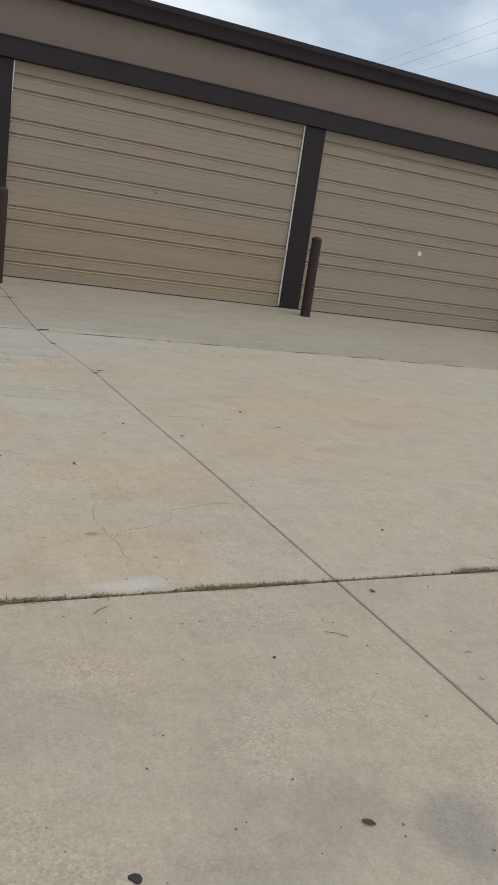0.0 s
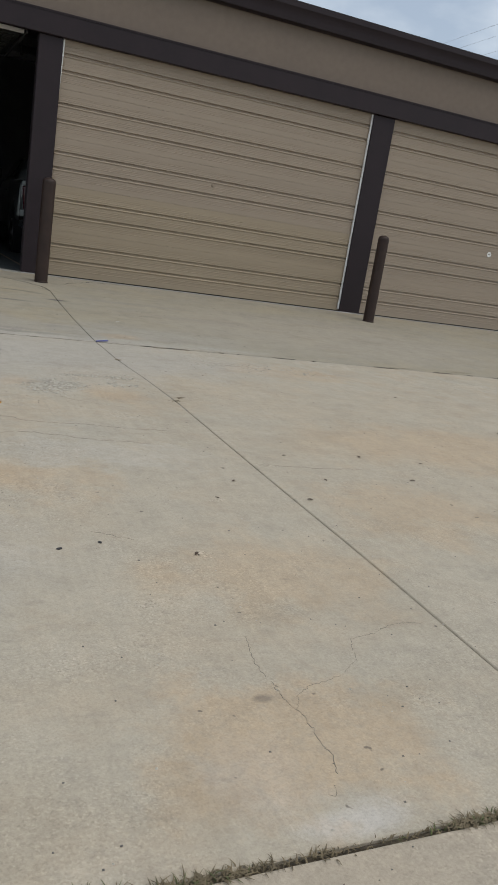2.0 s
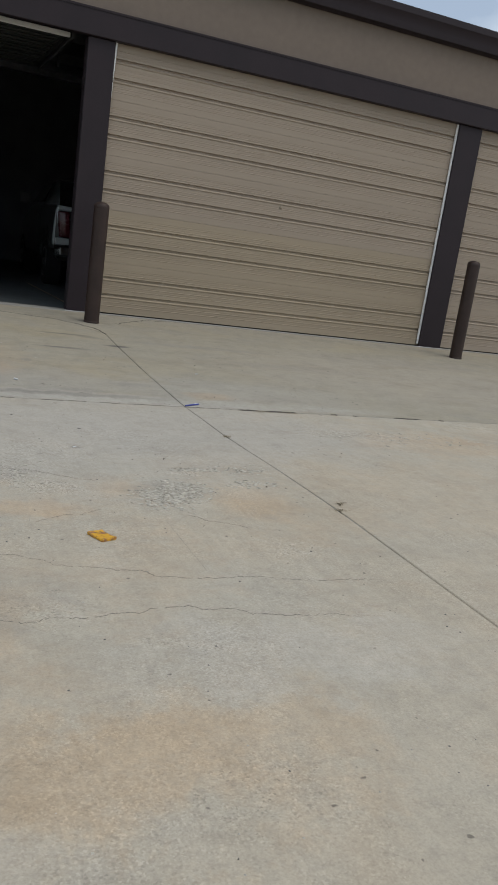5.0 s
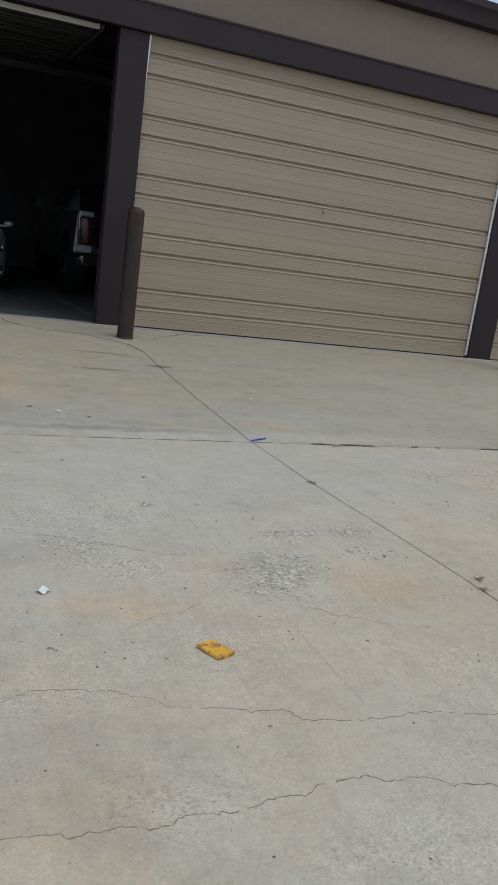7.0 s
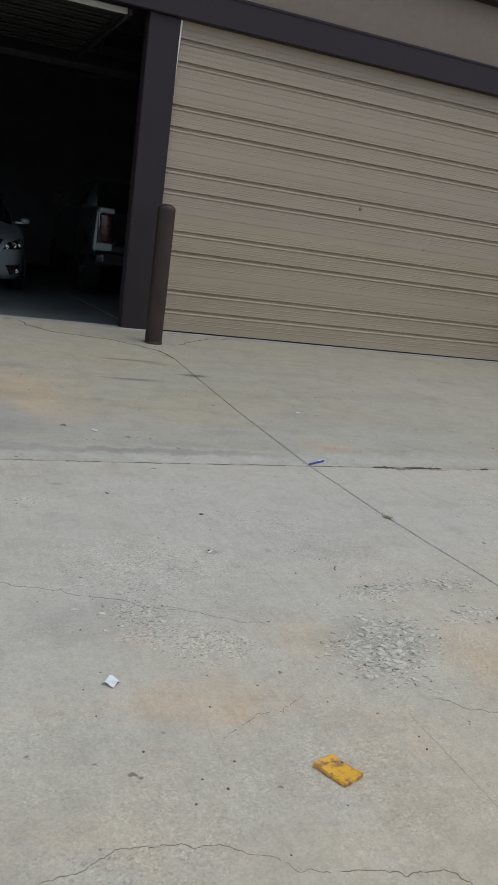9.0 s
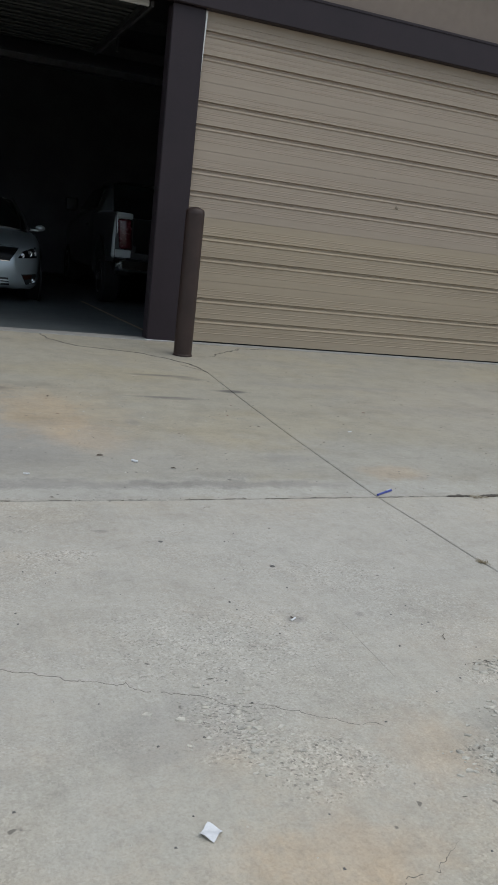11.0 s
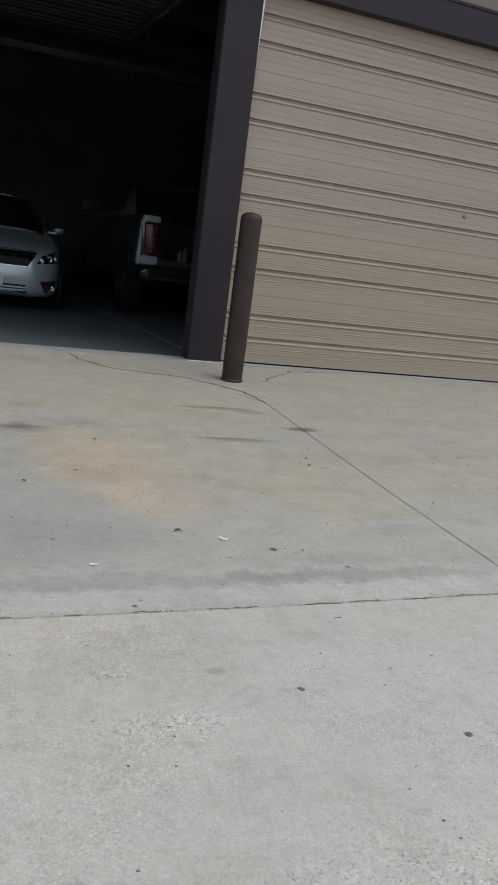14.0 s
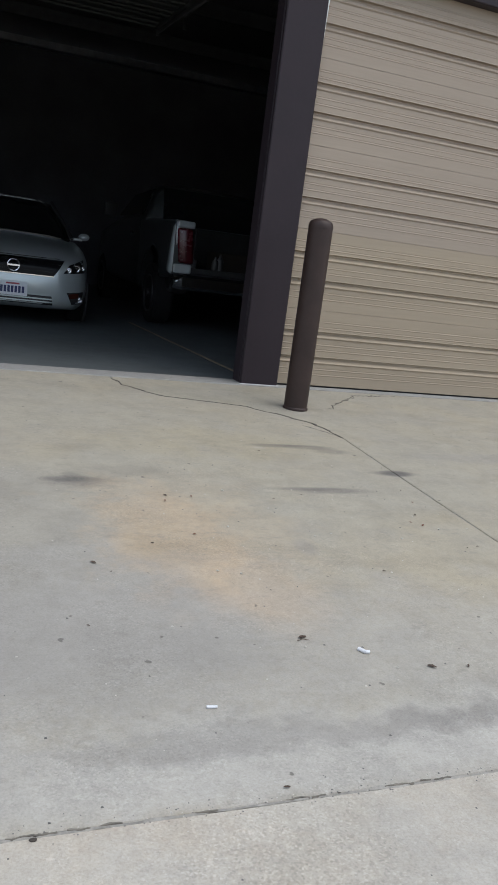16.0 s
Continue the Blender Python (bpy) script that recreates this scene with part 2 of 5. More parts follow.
YARD_STAINS = [
    (1.0, 3.2, 3.0, 2.2, (0.428, 0.378, 0.295), 0.55), (3.2, 5.2, 3.0, 2.2, (0.425, 0.37, 0.285), 0.55),
    (0.47, 2.09, 0.16, 0.05, (0.58, 0.56, 0.53), 0.5), (0.55, 2.12, 0.1, 0.06, (0.52, 0.5, 0.47), 0.35), (0.33, 2.25, 0.14, 0.18, (0.44, 0.42, 0.38), 0.5),
    (-0.222, 5.823, 0.289, 0.127, RUST, 0.43), (0.199, 6.113, 0.166, 0.169, RUST, 0.40), (0.8, 5.919, 0.249, 0.318, RUST, 0.43), (-0.523, 4.862, 0.307, 0.314, RUST, 0.29), (-0.167, 4.18, 0.612, 0.313, RUST, 0.44),
    (0.494, 2.362, 0.451, 0.31, RUST, 0.44), (0.8, 3.264, 0.457, 0.418, RUST, 0.34), (2.709, 4.986, 1.251, 0.641, RUST, 0.39), (1.767, 3.853, 0.616, 0.423, RUST, 0.34), (2.566, 7.204, 0.948, 0.372, RUST, 0.34),
    (-0.45, 7.083, 2.278, 1.38, (0.405, 0.381, 0.333), 0.8), (0.967, 7.359, 1.88, 0.956, (0.405, 0.381, 0.333), 0.8), (0.435, 4.6, 0.719, 0.316, PALE, 0.4), (0.418, 6.048, 0.207, 0.18, (0.27, 0.25, 0.21), 0.6), (-0.412, 3.499, 0.506, 0.518, PALE, 0.4),
    (0.453, 2.534, 0.036, 0.021, SOOT, 0.6), (-0.833, 6.893, 0.031, 0.032, SOOT, 0.5), (-0.361, 7.572, 0.041, 0.021, SOOT, 0.4), (0.352, 6.783, 0.019, 0.021, DULL, 0.7), (0.118, 6.774, 0.042, 0.032, DULL, 0.8), (-0.414, 6.281, 0.31, 0.159, (0.3, 0.28, 0.25), 0.4), (-0.568, 5.12, 0.41, 0.315, DULL, 0.35),
]
YARD_SPALLS = [
    (0.397, 6.015, 0.228, 0.169, 1.0), (0.613, 6.37, 0.27, 0.095, 0.8), (0.813, 6.162, 0.146, 0.085, 0.6), (-0.264, 6.304, 0.166, 0.254, 0.75), (-0.166, 6.031, 0.145, 0.169, 0.6),
    (-0.245, 6.197, 0.228, 0.233, 0.7), (-0.086, 6.101, 0.29, 0.127, 0.75), (-0.546, 7.336, 0.311, 0.138, 0.75), (-0.66, 7.588, 0.207, 0.106, 0.6), (-0.1, 7.571, 0.208, 0.106, 0.5),
    (2.241, 7.372, 0.841, 0.213, 0.85), (4.768, 7.344, 0.746, 0.235, 0.8), (3.494, 7.828, 0.741, 0.212, 0.6), (-0.27, 4.928, 0.513, 0.315, 0.45), (0.306, 3.059, 0.202, 0.083, 0.5), (0.079, 4.686, 0.411, 0.158, 0.45),
    (1.322, 4.494, 0.206, 0.106, 0.5), (0.845, 3.984, 0.092, 0.074, 0.7), (0.57, 3.408, 0.091, 0.052, 0.7), (3.01, 4.678, 0.521, 0.321, 0.4), (-0.159, 6.672, 0.933, 0.636, 0.55), (-0.517, 5.339, 0.514, 0.368, 0.42), (0.752, 5.354, 0.311, 0.317, 0.5), (0.353, 7.12, 0.832, 0.425, 0.45), (0.076, 4.044, 0.816, 0.523, 0.4), (0.255, 2.812, 0.806, 0.414, 0.35),
]
FRONT_STAINS = [(0.888, 0.866, 0.127, 0.143, (0.19, 0.18, 0.17), 0.6), (1.057, 0.801, 0.098, 0.082, (0.19, 0.18, 0.17), 0.5), (0.521, 0.945, 0.343, 0.305, (0.24, 0.22, 0.2), 0.3), (0.049, 1.425, 0.246, 0.203, (0.26, 0.24, 0.22), 0.3)]
MAT = {
    "apron": concrete("apron_concrete", (0.326, 0.298, 0.234), (0.352, 0.302, 0.21), (0.282, 0.266, 0.227), 0.24, APRON_STAINS, 0.55, (1.6, 3.0, 1.0), 0.4),
    "yard": concrete("yard_concrete", (0.412, 0.378, 0.308), (0.432, 0.37, 0.28), (0.378, 0.36, 0.307), 0.36, YARD_STAINS, 0.47, (16.0, 1.0, 1.0), 0.3, YARD_SPALLS),
    "front": concrete("exposed_concrete", (0.405, 0.352, 0.276), (0.42, 0.355, 0.268), (0.38, 0.342, 0.281), 0.42, FRONT_STAINS, 0.55, (16.0, 1.2, 1.0)),
    # Slab colour lowered to carry the dimness of the open bay.
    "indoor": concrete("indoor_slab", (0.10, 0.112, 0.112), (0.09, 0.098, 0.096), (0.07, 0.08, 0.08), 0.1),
    "lip": concrete("threshold_concrete", (0.29, 0.285, 0.265), (0.30, 0.28, 0.24), (0.22, 0.22, 0.21), 0.3, (), 0.52, (3.0, 3.0, 1.0), 0.45),
    "soil": plain("joint_dirt", (0.06, 0.05, 0.04), 0.95, var=0.3, scale=20, bump=0.4),
    "crack": plain("crack_dirt", (0.105, 0.092, 0.074), 0.95, var=0.4, scale=30, bump=0.3),
    "brown": plain("dark_brown_paint", (0.0235, 0.0164, 0.0195), 0.5, var=0.12, scale=3, bump=0.03, spec=0.24),
    "bollard": plain("brown_bollard_paint", (0.035, 0.0215, 0.0175), 0.5, var=0.2, scale=8, bump=0.12, spec=0.28),
    "tan_wall": plain("tan_wall_panel", (0.185, 0.148, 0.119), 0.75, var=0.05, scale=0.8, bump=0.03, spec=0.3),
    "door": plain("tan_door_paint", (0.325, 0.266, 0.204), 0.6, var=0.05, scale=1.5, bump=0.04, spec=0.35, stretch=(0.15, 1.0, 4.0)),
    "flake": plain("broken_concrete", (0.45, 0.42, 0.355), 0.9, var=0.35, scale=45, bump=0.4),
    "door_low": plain("yellowed_tan_door_paint", (0.322, 0.262, 0.186), 0.6, var=0.08, scale=1.5, bump=0.04, spec=0.35, stretch=(0.15, 1.0, 4.0)),
    "white": plain("white_vinyl", (0.72, 0.72, 0.70), 0.5, var=0.06),
    "worn_brass": plain("dull_brass", (0.23, 0.185, 0.135), 0.5, 0.2, var=0.3, scale=40),
    "galv": plain("galvanised_steel", (0.45, 0.46, 0.47), 0.45, 0.8, var=0.15),
    "inside_steel": plain("dull_steel", (0.12, 0.12, 0.125), 0.6, 0.4, var=0.2),
    # Dark wall base puts the bay's lack of light into the colour.
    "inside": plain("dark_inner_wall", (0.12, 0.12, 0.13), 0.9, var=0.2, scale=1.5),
    "roofing": plain("roof_metal", (0.16, 0.15, 0.15), 0.55, 0.3, var=0.15),
    "rubber": plain("black_rubber", (0.014, 0.014, 0.015), 0.85, var=0.3, spec=0.2),
    # Back of the raised door darkened in colour to look dim overhead.
    "door_back": plain("dimmed_door_back", (0.035, 0.037, 0.036), 0.6, var=0.12),
    "yellow": plain("faded_yellow_paint", (0.24, 0.19, 0.125), 0.8, var=0.3, scale=14),
}


# ---------------------------------------------------------------- mesh kit
def add_box(bm, lo, hi, bevel=0.0, seg=1):
    c = [(a + b) / 2 for a, b in zip(lo, hi)]
    s = [abs(b - a) for a, b in zip(lo, hi)]
    r = bmesh.ops.create_cube(bm, size=1.0, matrix=Matrix.Translation(c) @ Matrix.Diagonal((*s, 1)))
    if bevel:
        edges = {e for v in r["verts"] for e in v.link_edges}
        bmesh.ops.bevel(bm, geom=list(edges), offset=bevel, segments=seg, affect="EDGES", profile=0.5)
    return bm


def box(lo, hi, bevel=0.0, seg=1):
    return add_box(bmesh.new(), lo, hi, bevel, seg)


def tube(a, b, r, n=12, r2=None, bm=None):
    bm = bm or bmesh.new()
    a, b = Vector(a), Vector(b)
    d = b - a
    m = Matrix.Translation((a + b) / 2) @ d.to_track_quat("Z", "Y").to_matrix().to_4x4()
    bmesh.ops.create_cone(bm, cap_ends=True, segments=n, radius1=r, radius2=r if r2 is None else r2, depth=d.length, matrix=m)
    return bm


def lathe(profile, n=32, axis="z"):
    """Turns (radius, height) pairs round the z axis."""
    bm = bmesh.new()
    rings = []
    for r, h in profile:
        rings.append([bm.verts.new((r * math.cos(2 * math.pi * i / n), r * math.sin(2 * math.pi * i / n), h)) for i in range(n)])
    for a, b in zip(rings, rings[1:]):
        for i in range(n):
            bm.faces.new((a[i], a[(i + 1) % n], b[(i + 1) % n], b[i]))
    bm.faces.new(rings[0][::-1])
    bm.faces.new(rings[-1])
    bmesh.ops.remove_doubles(bm, verts=bm.verts[:], dist=1e-5)
    return bm


def extrude_x(profile, x0, x1):
    """A closed outline of (y, z) pairs drawn out from x0 to x1."""
    bm = bmesh.new()
    a = [bm.verts.new((x0, y, z)) for y, z in profile]
    b = [bm.verts.new((x1, y, z)) for y, z in profile]
    n = len(profile)
    for i in range(n):
        bm.faces.new((a[i], a[(i + 1) % n], b[(i + 1) % n], b[i]))
    bm.faces.new(a[::-1])
    bm.faces.new(b)
    bmesh.ops.recalc_face_normals(bm, faces=bm.faces[:])
    return bm


def mesh_of(name, bm, mat, smooth=None):
    me = bpy.data.meshes.new(name)
    if smooth is not None:
        for f in bm.faces:
            f.smooth = True
        for e in bm.edges:
            e.smooth = len(e.link_faces) == 2 and e.calc_face_angle(3) < radians(smooth)
    bm.to_mesh(me)
    bm.free()
    me.materials.append(mat)
    return me


def part(name, bm, mat, parent, label="", smooth=None):
    ob = new(name, mesh_of(name, bm, mat, smooth))
    ob.parent = parent
    if label:
        tagged(ob, label)
    return ob


def single(name, bm, mat, label, category, kind="", group="", smooth=None):
    return tagged(new(name, mesh_of(name, bm, mat, smooth)), label, category, group, kind)


def empty(name, m, label, category, group="", kind=""):
    ob = new(name)
    ob.matrix_world = m
    ob.empty_display_size = 0.2
    return tagged(ob, label, category, group, kind)


def lerp_table(v, table):
    for (a, fa), (b, fb) in zip(table, table[1:]):
        if v <= b:
            u = max(0.0, (v - a) / (b - a))
            return fa + (fb - fa) * u
    return table[-1][1]


FALL = [(-30, -0.085), (7.6, -0.085), (7.92, -0.09), (8.5, -0.074), (9.0, -0.06), (9.85, -0.026), (10.2, -0.009), (11.6, 0.042), (12.3, 0.082), (13.5, 0.086)]


def gz(x, y):
    """Height of the paving: it falls to a swale in front of the building and rises to the doors."""
    return lerp_table(y, FALL)


def spread(a, b, n):
    return [a + (b - a) * i / n for i in range(n + 1)]


# ---------------------------------------------------------------- ground and paving
def sheet(xs, ys, dz, thick, mat, name, parent, edge=0.004):
    """A slab that follows the fall of the yard, with eased edges."""
    bm = bmesh.new()
    grid = []
    for i, y in enumerate(ys):
        row = []
        for j, x in enumerate(xs):
            px = x(y) if callable(x) else x
            py = y + bend(px, y)
            row.append(bm.verts.new((px, py, gz(px, py) + dz)))
        grid.append(row)
    for a, b in zip(grid, grid[1:]):
        for j in range(len(xs) - 1):
            bm.faces.new((a[j], a[j + 1], b[j + 1], b[j]))
    rim = [e for e in bm.edges if len(e.link_faces) == 1]
    ext = bmesh.ops.extrude_edge_only(bm, edges=rim)
    low = [g for g in ext["geom"] if isinstance(g, bmesh.types.BMVert)]
    for v in low:
        v.co.z -= thick
    bmesh.ops.recalc_face_normals(bm, faces=bm.faces[:])
    bmesh.ops.bevel(bm, geom=rim, offset=edge, segments=1, affect="EDGES", profile=0.5)
    return part(name, bm, mat, parent, smooth=40)


bm = bmesh.new()
bmesh.ops.create_grid(bm, x_segments=8, y_segments=8, size=900, matrix=Matrix.Translation((0, 0, -0.24)))
single("ground", bm, MAT["soil"], "brown soil sheet under the paving, out to the horizon", "ground", "structure")
pavement = empty("pavement", Matrix(), "weathered concrete slab paving with rust stains and weedy joints", "pavement", kind="structure")


def joint_x(y):
    """The long joint across the yard, not quite square to the doors."""
    return lerp_table(y, [(-30, 1.24), (3.3, 1.235), (4.2, 1.217), (5.8, 1.2), (6.48, 1.16), (7.1, 1.105), (8.0, 1.09), (9.15, 1.08), (10.2, 1.076), (10.9, 1.09)])


def bent_joint(y):
    """Close to the building the long joint runs off as a crack towards the open bay."""
    wob = 0.012 * math.sin(37 * y) + 0.008 * math.sin(83 * y + 1)
    return joint_x(y) if y < 10.9 else wob * min(1, (y - 10.9) * 5) + lerp_table(y, [(10.9, 1.09), (11.2, 1.035), (11.4, 0.885), (11.52, 0.76), (11.62, 0.66), (11.69, 0.4), (11.75, 0.14), (11.92, -0.02), (12.03, -0.1), (12.19, -0.135), (12.4, -0.15)])


JOINT_Y1, JOINT_Y2 = 2.04, 7.945


def slant(x):
    """How far the joint before the building runs off square."""
    return 0.022 * min(max(x, 0.0), 4.0)


def bend(x, y):
    """How far rows of the paving run off square, between its two cross joints."""
    near = 0.03 * (min(max(x, -1.0), 2.2) - 0.8)
    return lerp_table(y, [(-24, 0.0), (JOINT_Y1 - 1, 0.0), (JOINT_Y1, near), (JOINT_Y2, slant(x)), (11.0, 0.0), (13, 0.0)])


Y_ROWS = [(spread(-24.0, JOINT_Y1 - 1, 24) + [JOINT_Y1 - 0.008], "front"), (spread(JOINT_Y1 + 0.009, JOINT_Y2 - 0.0016, 16), "yard"), (spread(JOINT_Y2 + 0.0016, 10.9, 14) + spread(10.95, 12.24, 28), "apron")]
for ys, mat in Y_ROWS:
    for k in range(-2, 2):
        gap = {"front": 0.0029, "yard": 0.003, "apron": 0.0032}[mat]
        line = bent_joint if mat == "apron" else joint_x
        wide = (lambda y, g=gap, f=line: g * math.hypot(1, (f(y + 0.01) - f(y - 0.01)) / 0.02))
        left = (lambda y, k=k, f=line, h=wide: (f(y) + h(y)) if k == 0 else joint_x(y) + 12.2 * k + 0.004)
        right = (lambda y, k=k, f=line, h=wide: (f(y) - h(y)) if k == -1 else joint_x(y) + 12.2 * (k + 1) - 0.004)
        cols = [(lambda y, u=u, a=left, b=right: a(y) * (1 - u) + b(y) * u) for u in spread(0, 1, 10)]
        sheet(cols, ys, 0.0, 0.14, MAT[mat], "slab", pavement)
sheet(spread(-12.0, 14.0, 40), [12.244, 12.32, 12.40, 12.46], 0.004, 0.14, MAT["lip"], "threshold", pavement)
bm = box((-40, -160, -0.22), (60, -24.01, -0.085))
part("slab", bm, MAT["front"], pavement)


# ---------------------------------------------------------------- building
FACE, DOOR_Y, TOP = 12.28, 12.335, 3.105
PITCH = 5.003
POST0 = 0.88            # post beside the open bay
POST_W = 0.308
FLOOR = 0.04            # indoor slab
BACK = 24.4
building = empty("garage_building", pose(0, FACE, 0), "long low tan garage building with dark brown trim", "building")


def bpart(name, bm, mat, label="", smooth=None, parent=None):
    bmesh.ops.translate(bm, verts=bm.verts[:], vec=(0, -FACE, 0))
    return part(name, bm, mat, parent or building, label, smooth)


X_L, X_R = POST0 - 2 * PITCH, POST0 + 4 * PITCH + POST_W
bpart("upper_wall", box((X_L, FACE + 0.03, 3.388), (X_R, FACE + 0.25, 4.15)), MAT["tan_wall"], "smooth tan panel band above the doors")
bpart("header", box((X_L, FACE - 0.05, TOP), (X_R, FACE + 0.05, 3.388), 0.008), MAT["brown"], "dark brown steel door header")
bpart("header_flashing", extrude_x([(FACE - 0.054, 3.381), (FACE + 0.04, 3.398), (FACE + 0.04, 3.404), (FACE - 0.058, 3.389), (FACE - 0.058, 3.367), (FACE - 0.054, 3.367)], X_L, X_R), MAT["brown"])
gut = [(FACE + 0.028, 3.998), (FACE - 0.04, 3.998), (FACE - 0.09, 4.015), (FACE - 0.10, 4.080), (FACE - 0.105, 4.120), (FACE - 0.125, 4.170), (FACE - 0.14, 4.195), (FACE - 0.14, 4.264), (FACE - 0.128, 4.264), (FACE - 0.125, 4.207), (FACE + 0.028, 4.183)]
bpart("gutter", extrude_x(gut, X_L - 0.2, X_R + 0.2), MAT["brown"], "dark brown moulded eave gutter", 30)
bpart("drip_edge", extrude_x([(FACE - 0.09, 4.272), (FACE - 0.10, 4.285), (FACE + 0.2, 4.322), (FACE + 0.2, 4.297)], X_L - 0.2, X_R + 0.2), MAT["roofing"])
bpart("roof", extrude_x([(FACE + 0.02, 4.16), (FACE + 0.02, 4.235), (BACK, 4.82), (BACK, 4.72)], X_L - 0.2, X_R + 0.2), MAT["roofing"])
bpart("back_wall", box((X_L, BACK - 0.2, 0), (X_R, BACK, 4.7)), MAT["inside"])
bpart("roof_beam", extrude_x([(BACK - 0.5, 4.52), (BACK - 0.2, 4.52), (BACK - 0.2, 4.55), (BACK - 0.34, 4.55), (BACK - 0.34, 4.68), (BACK - 0.36, 4.68), (BACK - 0.36, 4.55), (BACK - 0.5, 4.55)], X_L, X_R), MAT["galv"], "grey steel eave beam")
for y in (15.66, 18.4, 21.2):
    z = 4.17 + (y - FACE) * 0.0462
    bpart("purlin", extrude_x([(y, z - 0.2), (y + 0.07, z - 0.2), (y + 0.07, z - 0.19), (y + 0.01, z - 0.19), (y + 0.01, z - 0.005), (y, z - 0.005)], X_L, X_R), MAT["inside_steel"])
for xa, xb in ((X_L - 0.2, X_L), (X_R, X_R + 0.2)):
    bpart("end_wall", box((xa, FACE, 0), (xb, BACK, 4.3)), MAT["tan_wall"])
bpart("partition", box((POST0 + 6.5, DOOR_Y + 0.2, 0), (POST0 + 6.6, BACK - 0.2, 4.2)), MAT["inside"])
for k in range(-2, 5):
    x = POST0 + k * PITCH
    wide = POST_W + (0.07 if k > 0 else 0.0)
    foot = gz(x, FACE)
    bm = box((x, FACE, foot - 0.01), (x + wide, FACE + 0.05, TOP), 0.008)
    add_box(bm, (x, FACE + 0.05, foot - 0.01), (x + wide - 0.08, FACE + 0.2, TOP), 0.004)
    post = bpart("post", bm, MAT["brown"], "dark brown boxed steel door post")
    bm = box((x - 0.01, FACE - 0.01, foot - 0.01), (x + wide + 0.008, FACE + 0.05, foot + 0.007), 0.002)
    bpart("base_trim", bm, MAT["galv"], "dull steel foot plate", parent=post)
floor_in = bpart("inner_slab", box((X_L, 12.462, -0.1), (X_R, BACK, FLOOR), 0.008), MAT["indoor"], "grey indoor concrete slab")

# sectional doors: five ribbed sections, two deep ribs and four fine ones in each
SEC = 0.6035


def section_bm(w, h):
    y = 0.0
    out = [(y, 0.0005)]
    fine = [(0.0, -0.012), (-0.0022, -0.007), (-0.0022, -0.004), (0.0018, 0.001), (0.0018, 0.003), (0.0, 0.006)]
    deep = [(0.0, -0.046), (-0.008, -0.039), (-0.009, -0.034), (0.012, -0.018), (0.024, -0.009), (0.026, 0.008), (-0.002, 0.013), (0.0, 0.018)]
    for z, rib in ((0.09, fine), (0.135, fine), (0.22, deep), (0.2885, fine), (0.3335, fine), (0.4235, deep), (0.470, fine), (0.517, fine)):
        out += [(y + dy, z * h / 0.6035 + dz) for dy, dz in rib]
    out += [(y, h - 0.002), (y + 0.004, h - 0.0005), (y + 0.05, h - 0.0005), (y + 0.05, 0.0005)]
    return extrude_x(out, 0.0, w)


def sectional_door(x0, name, label, lower="door"):
    """A closed door whose edges run behind the posts."""
    base = 0.1
    lap = 0.03
    w = PITCH - POST_W + 2 * lap
    door = empty(name, pose(x0 - lap, DOOR_Y, base), label, "garage door", "garage doors", "structure")
    h = SEC
    kinds = {}
    for k in range(5):
        mat = lower if k < 2 else "door"
        if mat not in kinds:
            made = part("door_section", section_bm(w, h), MAT[mat], door)
            kinds[mat] = made.data
        else:
            made = new("door_section", kinds[mat])
            made.parent = door
        made.location = (0, 0, k * h)
    part("bottom_seal", box((0.0, 0.008, -0.014), (w, 0.045, 0.0), 0.004), MAT["rubber"], door, "dark rubber bottom seal")
    if lower != "door":
        strip = box((0.0, -0.03, 2.35), (lap + 0.024, -0.022, TOP - base - 0.004))
        for v in strip.verts:
            if v.co.z < 2.5 and v.co.x > 0.01:
                v.co.x = lap + 0.002
        part("weather_strip", strip, MAT["white"], door, "white vinyl side seal, pinched behind the post")
    part("weather_strip", box((w - lap - 0.024, -0.03, 0.02), (w - lap + 0.004, -0.006, TOP - base - 0.004), 0.004), MAT["white"], door, "white vinyl side seal")
    return door


for k in (-2, 0, 1, 2, 3):
    sectional_door(POST0 + k * PITCH + POST_W, "door_%d" % (k + 3), "closed tan ribbed sectional garage door with white side seals", "door_low" if k == 0 else "door")


# ---------------------------------------------------------------- bollards
def bollard(x, y, label):
    r, z0 = 0.083, gz(x, y)
    b = empty("bollard", pose(x, y, z0), label, "bollard", "bollards before the door posts")
    part("pipe", lathe([(r, -0.05), (r, 0.02), (r, 1.245)], 28), MAT["bollard"], b, smooth=35)
    cap = [(r - 0.004, 1.24), (r + 0.001, 1.244), (r + 0.001, 1.256)] + [(r * math.cos(a), 1.266 + 0.045 * math.sin(a)) for a in (0.3, 0.6, 0.9, 1.2, 1.45)] + [(0.0005, 1.312)]
    part("cap", lathe(cap, 28), MAT["bollard"], b, "domed brown cap", 35)
    part("weld_collar", lathe([(r - 0.002, 0.0), (r + 0.007, 0.001), (r + 0.006, 0.012), (r - 0.002, 0.02)], 28), MAT["bollard"], b, smooth=35)
    return b


bollard(1.067, 11.62, "dark brown painted steel pipe bollard by the open bay")
bollard(6.056, 11.62, "dark brown painted steel pipe bollard between closed doors")
bollard(11.08, 11.62, "dark brown painted steel pipe bollard between closed doors")


